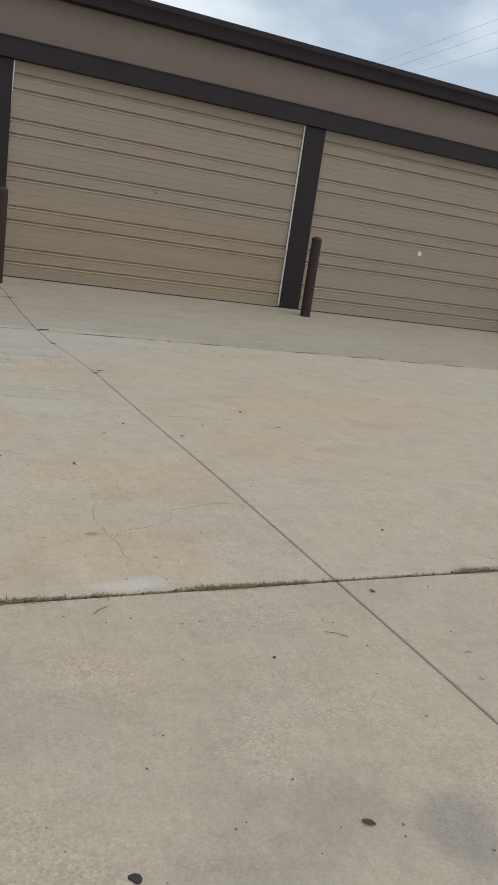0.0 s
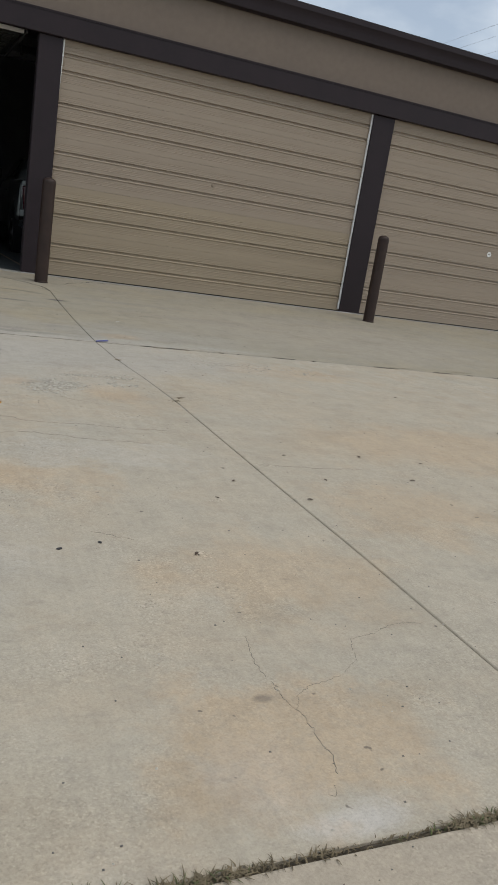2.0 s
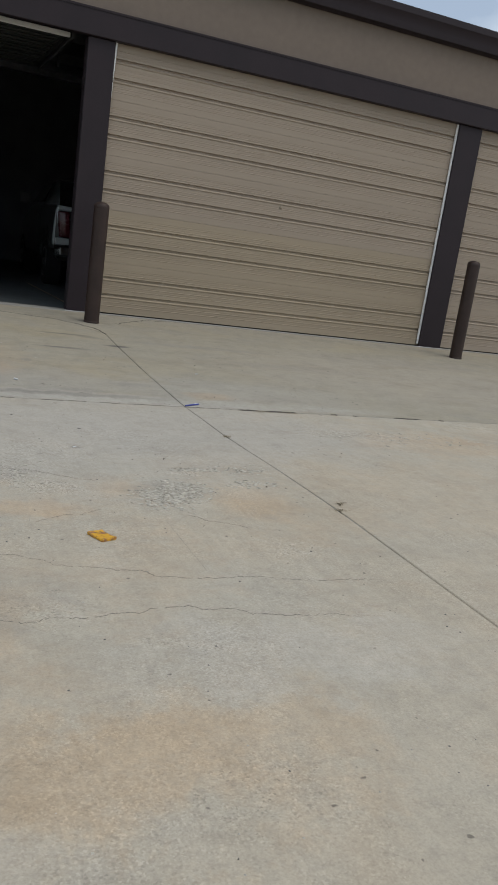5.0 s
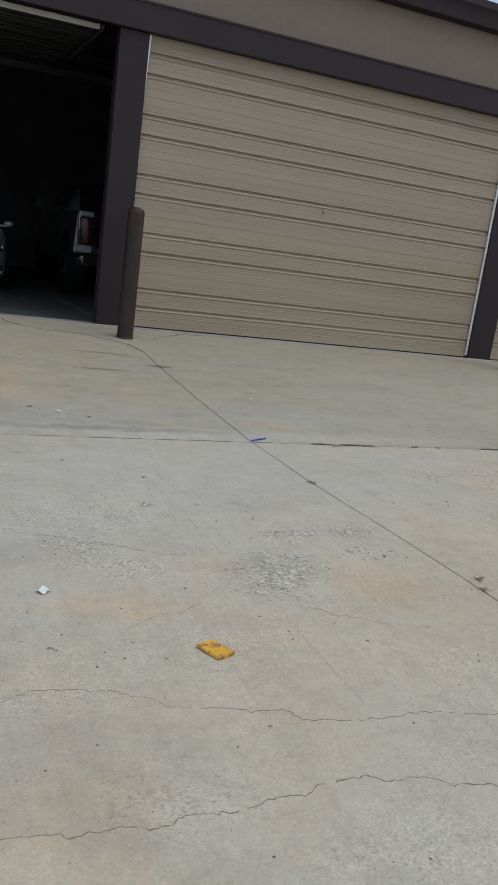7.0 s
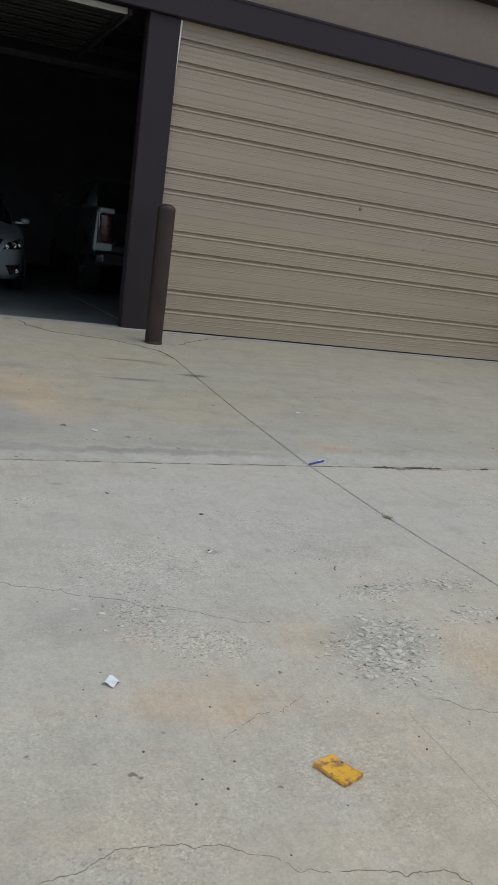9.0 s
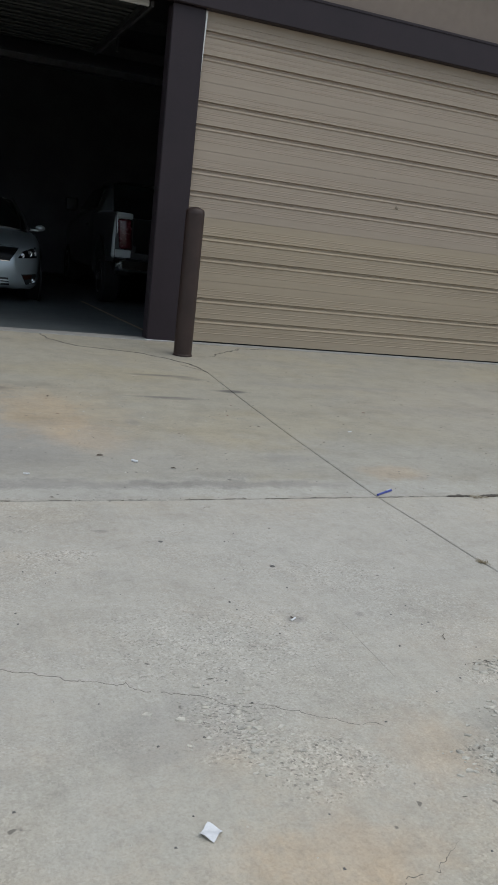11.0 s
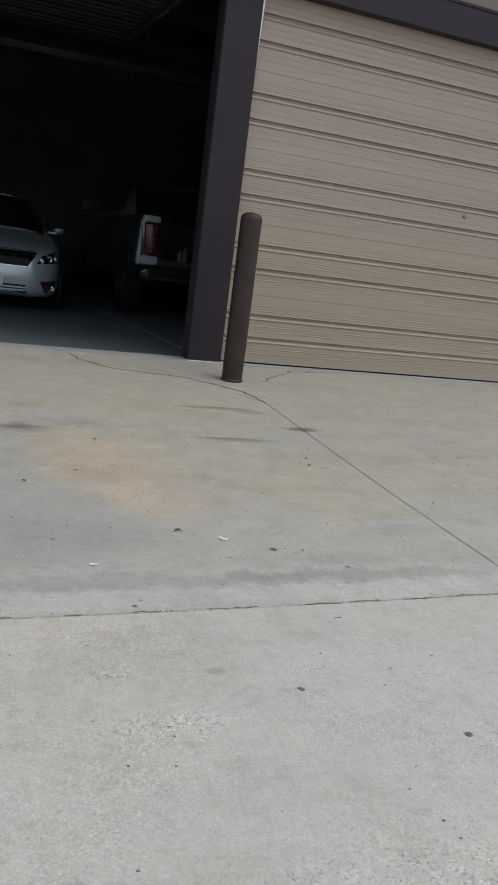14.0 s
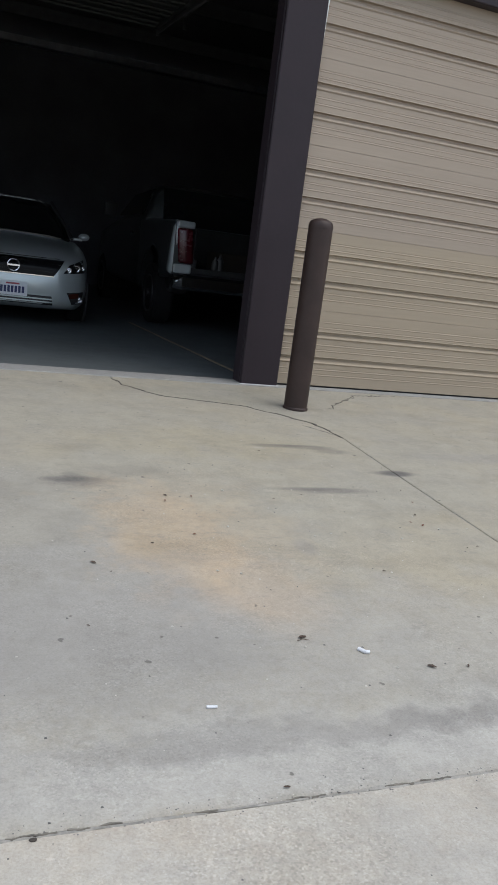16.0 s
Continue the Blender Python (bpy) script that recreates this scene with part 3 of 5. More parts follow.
# ---------------------------------------------------------------- vehicles
def paint(name, col, rough=0.28, metal=0.0):
    m, nt, b = nodes_of(name, rough, metal, 0.5)
    n = noise_node(nt, 2.2, 5.0)
    dust = noise_node(nt, 30.0, 3.0)
    c = ramp_node(nt, n.outputs["Fac"], [(0.3, tuple(v * 0.95 for v in col)), (0.7, col)])
    c = mix_node(nt, c, (0.4, 0.37, 0.32), ramp_node(nt, dust.outputs["Fac"], [(0.45, 0.0), (0.85, 0.06)]))
    nt.links.new(c, b.inputs["Base Color"])
    nt.links.new(math_node(nt, "MULTIPLY_ADD", n.outputs["Fac"], 0.06, rough - 0.03), b.inputs["Roughness"])
    b.inputs["Coat Weight"].default_value = 0.6
    b.inputs["Coat Roughness"].default_value = 0.06
    return m


MAT.update({
    "car_white": paint("pearl_silver_paint", (0.48, 0.53, 0.53), 0.3, metal=0.45),
    # One body paint in two tones: shaded sides dark, lit rear corners pale.
    "truck_shaded": paint("truck_paint_shaded", (0.15, 0.165, 0.165), 0.3, metal=0.8),
    "truck_lit": paint("truck_paint_lit", (0.42, 0.46, 0.46), 0.35, metal=0.1),
    "glass_dark": plain("tinted_glass", (0.012, 0.014, 0.015), 0.06, var=0.1, bump=0.0),
    "black_gloss": plain("gloss_black_plastic", (0.006, 0.006, 0.007), 0.4, var=0.2, bump=0.0, spec=0.2),
    "black_matt": plain("black_plastic", (0.022, 0.022, 0.023), 0.6, var=0.25),
    "chrome": plain("chrome", (0.78, 0.79, 0.8), 0.14, 1.0, var=0.04, bump=0.0),
    "red_lens": plain("red_lens", (0.07, 0.006, 0.012), 0.25, var=0.25, scale=18, bump=0.0),
    "amber": plain("amber_lens", (0.07, 0.02, 0.013), 0.15, var=0.2, bump=0.0),
    "plate": plain("plate_white", (0.68, 0.69, 0.72), 0.4, var=0.05),
    "plate_ink": plain("plate_ink", (0.03, 0.04, 0.12), 0.5, var=0.1),
    "plate_red": plain("plate_script", (0.35, 0.06, 0.08), 0.5, var=0.1),
    "alloy": plain("alloy_rim", (0.09, 0.09, 0.093), 0.4, 0.9, var=0.1),
    "carton": plain("brown_carton", (0.03, 0.022, 0.016), 0.85, var=0.2),
    "jug": plain("milky_plastic", (0.06, 0.06, 0.06), 0.45, var=0.08),
    "bed": plain("bed_liner", (0.03, 0.03, 0.03), 0.75, var=0.3, bump=0.3),
})


def tween(table, v):
    """Smooth reading of rows (v, a, b, ...)."""
    if v <= table[0][0]:
        return table[0][1:]
    for p, q in zip(table, table[1:]):
        if v <= q[0]:
            u = (v - p[0]) / (q[0] - p[0])
            return tuple(a + (b - a) * u for a, b in zip(p[1:], q[1:]))
    return table[-1][1:]


def loft(table, steps, outline):
    """A closed solid whose half outline, as (x, z) pairs, follows the table along y."""
    bm = bmesh.new()
    rings = []
    for v in steps:
        half = outline(*tween(table, v))
        full = half + [(-x, z) for x, z in half[-2:0:-1]]
        rings.append([bm.verts.new((x, v, z)) for x, z in full])
    n = len(rings[0])
    for a, b in zip(rings, rings[1:]):
        for i in range(n):
            bm.faces.new((a[i], a[(i + 1) % n], b[(i + 1) % n], b[i]))
    bm.faces.new(rings[0])
    bm.faces.new(rings[-1][::-1])
    bmesh.ops.recalc_face_normals(bm, faces=bm.faces[:])
    return bm


def body_outline(w, zb, zs, zt):
    return [(0, zb), (0.6 * w, zb), (0.88 * w, zb + 0.02), (0.97 * w, zb + 0.09), (w, zb * 0.6 + zs * 0.4), (w, zb * 0.35 + zs * 0.65), (0.985 * w, zs - 0.06),
            (0.955 * w, zs - 0.01), (0.89 * w, zs + (zt - zs) * 0.35), (0.72 * w, zs + (zt - zs) * 0.65), (0.4 * w, zs + (zt - zs) * 0.92), (0, zt)]


def cabin_outline(wb, zb, wt, zt):
    return [(0, zb), (wb, zb), (wb * 0.72 + wt * 0.28, zb + (zt - zb) * 0.3), (wb * 0.4 + wt * 0.6, zb + (zt - zb) * 0.65), (wt * 1.02, zt - 0.09), (wt * 0.94, zt - 0.035), (wt * 0.7, zt - 0.008), (0, zt)]


def on_front(tree, poly, nx, nz, proud, thick):
    """A panel that hugs a body's front. poly(u, v) gives x and z."""
    bm = bmesh.new()
    grid = []
    for j in range(nz + 1):
        row = []
        for i in range(nx + 1):
            x, z = poly(i / nx, j / nz)
            hit = tree.ray_cast(Vector((x, -3, z)), Vector((0, 1, 0)))[0]
            row.append(bm.verts.new((x, (hit.y if hit else 0.3) - proud, z)))
        grid.append(row)
    for a, b in zip(grid, grid[1:]):
        for i in range(nx):
            bm.faces.new((a[i], a[i + 1], b[i + 1], b[i]))
    rim = [e for e in bm.edges if len(e.link_faces) == 1]
    ext = bmesh.ops.extrude_edge_only(bm, edges=rim)
    for v in [g for g in ext["geom"] if isinstance(g, bmesh.types.BMVert)]:
        v.co.y += thick
    bmesh.ops.recalc_face_normals(bm, faces=bm.faces[:])
    return bm


def quad(a, b, c, d):
    """Bilinear patch between four (x, z) corners: a, b below, c, d above."""
    def f(u, v):
        lo = [p + (q - p) * u for p, q in zip(a, b)]
        hi = [p + (q - p) * u for p, q in zip(c, d)]
        return tuple(p + (q - p) * v for p, q in zip(lo, hi))
    return f


def moved(bm, m):
    bmesh.ops.transform(bm, matrix=m, verts=bm.verts[:])
    return bm


ACROSS = Matrix.Rotation(math.pi / 2, 4, "Y")


def car_wheel(parent, x, y, r, w, side, spokes=5):
    wheel = part("wheel", moved(lathe([(r * 0.6, -w / 2 + 0.01), (r * 0.93, -w / 2), (r, -w / 2 + 0.03), (r, w / 2 - 0.03), (r * 0.93, w / 2), (r * 0.6, w / 2 - 0.01)], 36), ACROSS), MAT["rubber"], parent, "black rubber tyre on alloy rim", 35)
    wheel.location = (x, y, r)
    rim = lathe([(0.0005, 0.01), (r * 0.12, 0.02), (r * 0.14, 0.0), (r * 0.2, -0.02), (r * 0.24, -0.05), (r * 0.55, -0.05), (r * 0.58, 0.0), (r * 0.63, 0.012), (r * 0.63, -0.02)], 30)
    for k in range(spokes):
        a = 2 * math.pi * k / spokes
        moved_box = box((-0.028, 0.03, -0.03), (0.028, r * 0.6, -0.006), 0.008)
        bmesh.ops.rotate(moved_box, verts=moved_box.verts[:], cent=(0, 0, 0), matrix=Matrix.Rotation(a, 3, "Z"))
        tmp = bpy.data.meshes.new("spoke")
        moved_box.to_mesh(tmp)
        moved_box.free()
        rim.from_mesh(tmp)
        bpy.data.meshes.remove(tmp)
    rim_ob = part("rim", moved(rim, Matrix.Translation((side * (w / 2 - 0.005), 0, 0)) @ (ACROSS if side > 0 else Matrix.Rotation(-math.pi / 2, 4, "Y"))), MAT["alloy"], wheel, "silver alloy rim", 35)
    return wheel


def sedan(m):
    from mathutils.bvhtree import BVHTree
    car = empty("sedan_car", m, "pearl silver four-door sedan parked nose out in the dark bay", "car")
    rows = [(0.0, 0.50, 0.26, 0.62, 0.66), (0.04, 0.62, 0.23, 0.67, 0.71), (0.12, 0.73, 0.20, 0.70, 0.765), (0.26, 0.81, 0.18, 0.735, 0.815), (0.5, 0.868, 0.17, 0.79, 0.87),
            (0.95, 0.905, 0.17, 0.855, 0.94), (1.35, 0.915, 0.17, 0.90, 1.0), (2.4, 0.915, 0.17, 0.94, 1.0), (3.6, 0.915, 0.18, 0.98, 1.02), (4.3, 0.90, 0.2, 1.0, 1.08), (4.7, 0.85, 0.25, 0.98, 1.06), (4.86, 0.70, 0.32, 0.88, 0.96)]
    steps = [0.0, 0.015, 0.04, 0.08, 0.12, 0.18, 0.26, 0.36, 0.5, 0.7, 0.95, 1.15, 1.35, 1.9, 2.4, 3.0, 3.6, 4.0, 4.3, 4.5, 4.7, 4.8, 4.86]
    bm = loft(rows, steps, body_outline)
    tree = BVHTree.FromBMesh(bm)
    part("body", bm, MAT["car_white"], car, "pearl silver painted body shell", 50)
    cab = [(1.25, 0.76, 0.95, 0.70, 1.0), (1.6, 0.79, 0.93, 0.66, 1.20), (2.05, 0.81, 0.93, 0.60, 1.41), (2.6, 0.82, 0.94, 0.585, 1.455), (3.2, 0.81, 0.96, 0.57, 1.43), (3.7, 0.78, 0.98, 0.57, 1.30), (4.15, 0.74, 1.0, 0.6, 1.09)]
    bm = loft(cab, [1.25, 1.4, 1.6, 1.8, 2.05, 2.3, 2.6, 2.9, 3.2, 3.45, 3.7, 3.9, 4.15], cabin_outline)
    top = BVHTree.FromBMesh(bm)
    part("cabin_glass", bm, MAT["glass_dark"], car, "dark tinted windscreen and side glass", 45)
    bm = bmesh.new()
    grid = []
    for j in range(9):
        y = 2.16 + j * 0.165
        row = []
        for i in range(11):
            x = -0.57 + i * 0.114
            hit = top.ray_cast(Vector((x, y, 3)), Vector((0, 0, -1)))[0]
            row.append(bm.verts.new((x, y, (hit.z if hit else 1.3) + 0.003)))
        grid.append(row)
    for a, b in zip(grid, grid[1:]):
        for i in range(10):
            bm.faces.new((a[i], a[i + 1], b[i + 1], b[i]))
    ext = bmesh.ops.extrude_face_region(bm, geom=bm.faces[:])
    for v in [g for g in ext["geom"] if isinstance(g, bmesh.types.BMVert)]:
        v.co.z -= 0.008
    bmesh.ops.recalc_face_normals(bm, faces=bm.faces[:])
    part("roof", bm, MAT["car_white"], car, smooth=40)
    for s in (-1, 1):
        # Pillars coloured black to stand in for the shade on them.
        bm = tube((s * 0.765, 1.24, 0.985), (s * 0.67, 1.66, 1.21), 0.02, 8)
        tube((s * 0.67, 1.66, 1.21), (s * 0.575, 2.1, 1.415), 0.019, 8, bm=bm)
        part("pillar", bm, MAT["black_matt"], car)
        mir = bmesh.new()
        bmesh.ops.create_uvsphere(mir, u_segments=16, v_segments=10, radius=1.0, matrix=Matrix.Translation((s * 0.95, 1.52, 1.02)) @ Matrix.Diagonal((0.07, 0.05, 0.045, 1)))
        add_box(mir, (min(s * 0.78, s * 0.93), 1.5, 0.965), (max(s * 0.78, s * 0.93), 1.55, 1.0), 0.01)
        part("side_mirror", mir, MAT["car_white"], car, "pearl silver door mirror", 40)
        # lamp pocket, projector, indicator and cover
        inner, outer = s * 0.535, s * 0.80
        lamp = part("headlight", on_front(tree, quad((inner, 0.605), (outer, 0.625), (s * 0.60, 0.70), (s * 0.785, 0.765)), 10, 6, 0.004, 0.02), MAT["black_gloss"], car, "dark headlight housing with projector lamps", 40)
        for lx, lz, r in ((s * 0.685, 0.672, 0.046), (s * 0.592, 0.645, 0.032), (s * 0.765, 0.675, 0.024)):
            hit = tree.ray_cast(Vector((lx, -3, lz)), Vector((0, 1, 0)))[0]
            bm = moved(lathe([(r, 0.0), (r, 0.02), (r * 0.86, 0.026), (r * 0.72, 0.014), (0.0005, 0.008)], 20), Matrix.Translation((lx, hit.y + 0.008, lz)) @ Matrix.Rotation(math.pi / 2, 4, "X"))
            part("reflector", bm, MAT["chrome"], lamp, "round chrome projector bezel", 30)
            bm = bmesh.new()
            bmesh.ops.create_uvsphere(bm, u_segments=14, v_segments=8, radius=r * 0.62, matrix=Matrix.Translation((lx, hit.y - 0.004, lz)))
            part("bulb", bm, MAT["glass_dark"] if r > 0.04 else MAT["chrome"], lamp, smooth=40)
        fog = part("fog_lamp", on_front(tree, quad((s * 0.655, 0.265), (s * 0.80, 0.285), (s * 0.585, 0.40), (s * 0.815, 0.415)), 8, 6, 0.004, 0.02), MAT["black_matt"], car, "black fog lamp pocket with amber indicator", 40)
        part("indicator", on_front(tree, quad((s * 0.625, 0.33), (s * 0.72, 0.345), (s * 0.61, 0.385), (s * 0.735, 0.40)), 5, 3, 0.010, 0.02), MAT["amber"], fog, "amber indicator lens", 40)
        hit = tree.ray_cast(Vector((s * 0.745, -3, 0.325)), Vector((0, 1, 0)))[0]
        bm = moved(lathe([(0.036, 0.0), (0.036, 0.02), (0.029, 0.024), (0.022, 0.012), (0.0005, 0.018)], 20), Matrix.Translation((s * 0.745, hit.y, 0.325)) @ Matrix.Rotation(math.pi / 2, 4, "X"))
        part("fog_bulb", bm, MAT["chrome"], fog, "round chrome fog lamp", 30)
        for yy in (1.02, 3.82):
            car_wheel(car, s * 0.82, yy, 0.325, 0.2, s)
            hole = moved(lathe([(0.37, 0.0), (0.37, 0.02), (0.35, 0.022), (0.0005, 0.022)], 30), Matrix.Translation((s * 0.898, yy, 0.34)) @ Matrix.Rotation(s * math.pi / 2, 4, "Y"))
            part("wheel_arch", hole, MAT["black_matt"], car)
    grille = part("grille", on_front(tree, quad((-0.43, 0.565), (0.43, 0.565), (-0.55, 0.74), (0.55, 0.74)), 24, 6, 0.006, 0.02), MAT["black_gloss"], car, "gloss black tapered grille", 40)
    for z in (0.60, 0.63, 0.66, 0.69):
        k = 0.40 + (z - 0.565) * 0.6
        part("slat", on_front(tree, quad((-k, z), (k, z), (-k, z + 0.008), (k, z + 0.008)), 20, 1, 0.011, 0.01), MAT["black_gloss"], grille)
    part("trim", on_front(tree, quad((-0.43, 0.555), (0.43, 0.555), (-0.435, 0.566), (0.435, 0.566)), 24, 1, 0.014, 0.02), MAT["chrome"], grille, "thin chrome lower strip")
    part("trim", on_front(tree, quad((-0.22, 0.715), (0.13, 0.715), (-0.24, 0.735), (0.14, 0.735)), 12, 1, 0.016, 0.02), MAT["chrome"], grille, "bright chrome upper strip")
    ring = bmesh.new()
    n, m2 = 28, 8
    loop = []
    for i in range(n):
        a = 2 * math.pi * i / n
        loop.append([ring.verts.new(((0.062 + 0.009 * math.cos(b)) * math.cos(a), -0.026 + 0.009 * math.sin(b), 0.645 + (0.062 + 0.009 * math.cos(b)) * math.sin(a))) for b in [2 * math.pi * k / m2 for k in range(m2)]])
    for i in range(n):
        for k in range(m2):
            ring.faces.new((loop[i][k], loop[(i + 1) % n][k], loop[(i + 1) % n][(k + 1) % m2], loop[i][(k + 1) % m2]))
    add_box(ring, (-0.068, -0.042, 0.634), (0.068, -0.022, 0.656), 0.003)
    bmesh.ops.recalc_face_normals(ring, faces=ring.faces[:])
    part("badge", ring, MAT["chrome"], car, "round chrome badge with a cross bar", 40)
    plate = part("number_plate", box((-0.155, -0.045, 0.325), (0.155, -0.035, 0.475), 0.003), MAT["plate"], car, "white number plate with dark bars")
    for i in range(7):
        x = -0.128 + i * 0.0375
        part("plate_bar", box((x, -0.049, 0.355), (x + 0.026, -0.0445, 0.425)), MAT["plate_ink"], plate)
    part("plate_bar", box((-0.07, -0.049, 0.443), (0.07, -0.0445, 0.46)), MAT["plate_red"], plate, "faded red script bar")
    low = part("lower_grille", on_front(tree, quad((-0.44, 0.245), (0.44, 0.245), (-0.42, 0.345), (0.42, 0.345)), 22, 4, 0.004, 0.02), MAT["black_matt"], car, "black slotted lower grille", 40)
    for z in (0.272, 0.305):
        part("slat", on_front(tree, quad((-0.43, z), (0.43, z), (-0.43, z + 0.014), (0.43, z + 0.014)), 20, 1, 0.018, 0.02), MAT["car_white"], low)
    part("hood_seam", on_front(tree, quad((-0.50, 0.748), (0.50, 0.748), (-0.50, 0.756), (0.50, 0.756)), 20, 1, 0.001, 0.01), MAT["black_matt"], car)
    return car


def pickup(m):
    """Pickup with its tail to the door; y runs towards its nose."""
    from mathutils.bvhtree import BVHTree
    t = empty("pickup_truck", m, "white pickup truck with open cargo bed parked tail out, its shade painted in", "truck")
    # bed sides with wheel arch
    arch = [(1.14 + 0.57 * math.cos(a), 0.42 + 0.57 * math.sin(a)) for a in [math.pi * k / 14 for k in range(13)]]
    for s in (-1, 1):
        out = [(0.06, 1.285), (1.94, 1.31), (1.94, 0.50), (1.75, 0.47)] + arch + [(0.62, 0.64), (0.3, 0.64), (0.02, 0.66), (0.0, 0.70), (0.02, 1.26)]
        bm = bmesh.new()
        a = [bm.verts.new((s * 0.86, y, z)) for y, z in out]
        b = [bm.verts.new((s * 0.99, y, z)) for y, z in out]
        n = len(out)
        for i in range(n):
            bm.faces.new((a[i], a[(i + 1) % n], b[(i + 1) % n], b[i]))
        bm.faces.new(a)
        fb = bm.faces.new(b)
        bmesh.ops.triangulate(bm, faces=[f for f in bm.faces if len(f.verts) > 4])
        bmesh.ops.recalc_face_normals(bm, faces=bm.faces[:])
        side = part("bed_side", bm, MAT["truck_shaded"], t, "bed side with round wheel arch, in the darker shaded paint tone")
        part("bed_rail", box((min(s * 0.85, s * 0.985), 0.05, 1.283), (max(s * 0.85, s * 0.985), 1.95, 1.325), 0.014, 2), MAT["truck_shaded"], side, smooth=40)
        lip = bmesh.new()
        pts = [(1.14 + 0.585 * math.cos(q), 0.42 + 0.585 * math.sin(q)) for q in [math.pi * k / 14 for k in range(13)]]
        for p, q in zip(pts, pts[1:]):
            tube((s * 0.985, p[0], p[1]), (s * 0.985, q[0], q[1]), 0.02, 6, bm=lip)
        part("arch_lip", lip, MAT["truck_shaded"], side, smooth=50)
        part("wheel_well", box((min(s * 0.62, s * 0.855), 0.56, 0.45), (max(s * 0.62, s * 0.855), 1.74, 1.02), 0.04), MAT["black_matt"], side)
        lens = box((min(s * 0.765, s * 0.955), -0.035, 0.83), (max(s * 0.765, s * 0.955), 0.07, 1.235), 0.03, 3)
        for v in lens.verts:
            v.co.y += 0.5 * max(0.0, abs(v.co.x) - 0.88)
            v.co.x += s * 0.02 * (v.co.z - 1.03) / 0.2
        lamp = part("tail_light", lens, MAT["red_lens"], t, "tall red wraparound tail light", 40)
        # Pale panel paints in the light on the rear end of the bed side.
        flare = box((min(s * 0.93, s * 1.03), 0.012, 0.7), (max(s * 0.93, s * 1.03), 0.42, 1.3), 0.045, 3)
        for v in flare.verts:
            v.co.x -= s * 0.22 * max(0.0, v.co.y - 0.15)
            v.co.x -= s * 0.05 * max(0.0, v.co.z - 1.2) / 0.1
        part("quarter_panel", flare, MAT["truck_lit"], t, "rear quarter panel in the brighter lit paint tone", 40)
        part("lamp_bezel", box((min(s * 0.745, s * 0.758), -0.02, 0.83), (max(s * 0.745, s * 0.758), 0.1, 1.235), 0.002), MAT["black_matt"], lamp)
        part("corner_post", box((min(s * 0.76, s * 0.975), -0.012, 1.24), (max(s * 0.76, s * 0.975), 0.1, 1.318), 0.02, 2), MAT["truck_lit"], t)
        part("corner_post", box((min(s * 0.76, s * 0.985), -0.012, 0.715), (max(s * 0.76, s * 0.985), 0.1, 0.824), 0.02, 2), MAT["truck_lit"], t)
        for yy in (1.14, 4.85):
            car_wheel(t, s * 0.86, yy, 0.385, 0.26, s, 6)
    part("bed_floor", box((-0.86, 0.02, 0.72), (0.86, 1.95, 0.79)), MAT["bed"], t, "black bed liner floor")
    part("bed_front", box((-0.86, 1.9, 0.79), (0.86, 1.96, 1.3), 0.01), MAT["bed"], t)
    part("sill", box((-0.82, -0.01, 0.665), (0.82, 0.05, 0.73), 0.01), MAT["black_matt"], t)
    bum = bmesh.new()
    prof = [(-0.16, 0.54), (-0.185, 0.57), (-0.185, 0.68), (-0.165, 0.705), (-0.02, 0.705), (-0.02, 0.66), (-0.13, 0.66), (-0.13, 0.54)]
    xs = [-0.99, -0.97, -0.9, -0.6, 0.6, 0.9, 0.97, 0.99]
    rings = []
    for x in xs:
        pull = max(0.0, abs(x) - 0.88) ** 1.5 * 2.6
        rings.append([bum.verts.new((x, y + pull, z)) for y, z in prof])
    for a, b in zip(rings, rings[1:]):
        for i in range(len(prof)):
            bum.faces.new((a[i], a[(i + 1) % len(prof)], b[(i + 1) % len(prof)], b[i]))
    bum.faces.new(rings[0])
    bum.faces.new(rings[-1][::-1])
    bmesh.ops.recalc_face_normals(bum, faces=bum.faces[:])
    bumper = part("rear_bumper", bum, MAT["chrome"], t, "chrome step bumper", 30)
    part("step_pad", box((-0.85, -0.17, 0.7055), (0.85, -0.03, 0.712), 0.002), MAT["rubber"], bumper)
    # cab and nose
    rows = [(1.98, 0.95, 0.42, 1.36, 1.40), (2.05, 0.99, 0.40, 1.37, 1.42), (3.9, 1.0, 0.40, 1.33, 1.40), (4.2, 1.0, 0.40, 1.27, 1.36), (5.3, 0.96, 0.42, 1.15, 1.26), (5.65, 0.88, 0.48, 1.05, 1.15), (5.8, 0.72, 0.52, 0.95, 1.0)]
    bm = loft(rows, [1.98, 2.01, 2.05, 2.6, 3.2, 3.9, 4.2, 4.8, 5.3, 5.5, 5.65, 5.75, 5.8], body_outline)
    part("cab_body", bm, MAT["truck_shaded"], t, "cab and hood in the darker shaded paint tone", 40)
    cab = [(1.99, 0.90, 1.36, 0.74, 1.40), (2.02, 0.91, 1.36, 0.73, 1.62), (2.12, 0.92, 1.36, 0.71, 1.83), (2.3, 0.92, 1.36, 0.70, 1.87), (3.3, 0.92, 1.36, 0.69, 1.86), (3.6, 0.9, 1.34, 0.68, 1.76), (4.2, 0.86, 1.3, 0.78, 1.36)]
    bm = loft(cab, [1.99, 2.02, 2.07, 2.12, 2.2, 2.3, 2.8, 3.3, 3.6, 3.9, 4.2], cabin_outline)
    part("cab_top", bm, MAT["truck_shaded"], t, "cab roof and pillars in the darker shaded paint tone", 40)
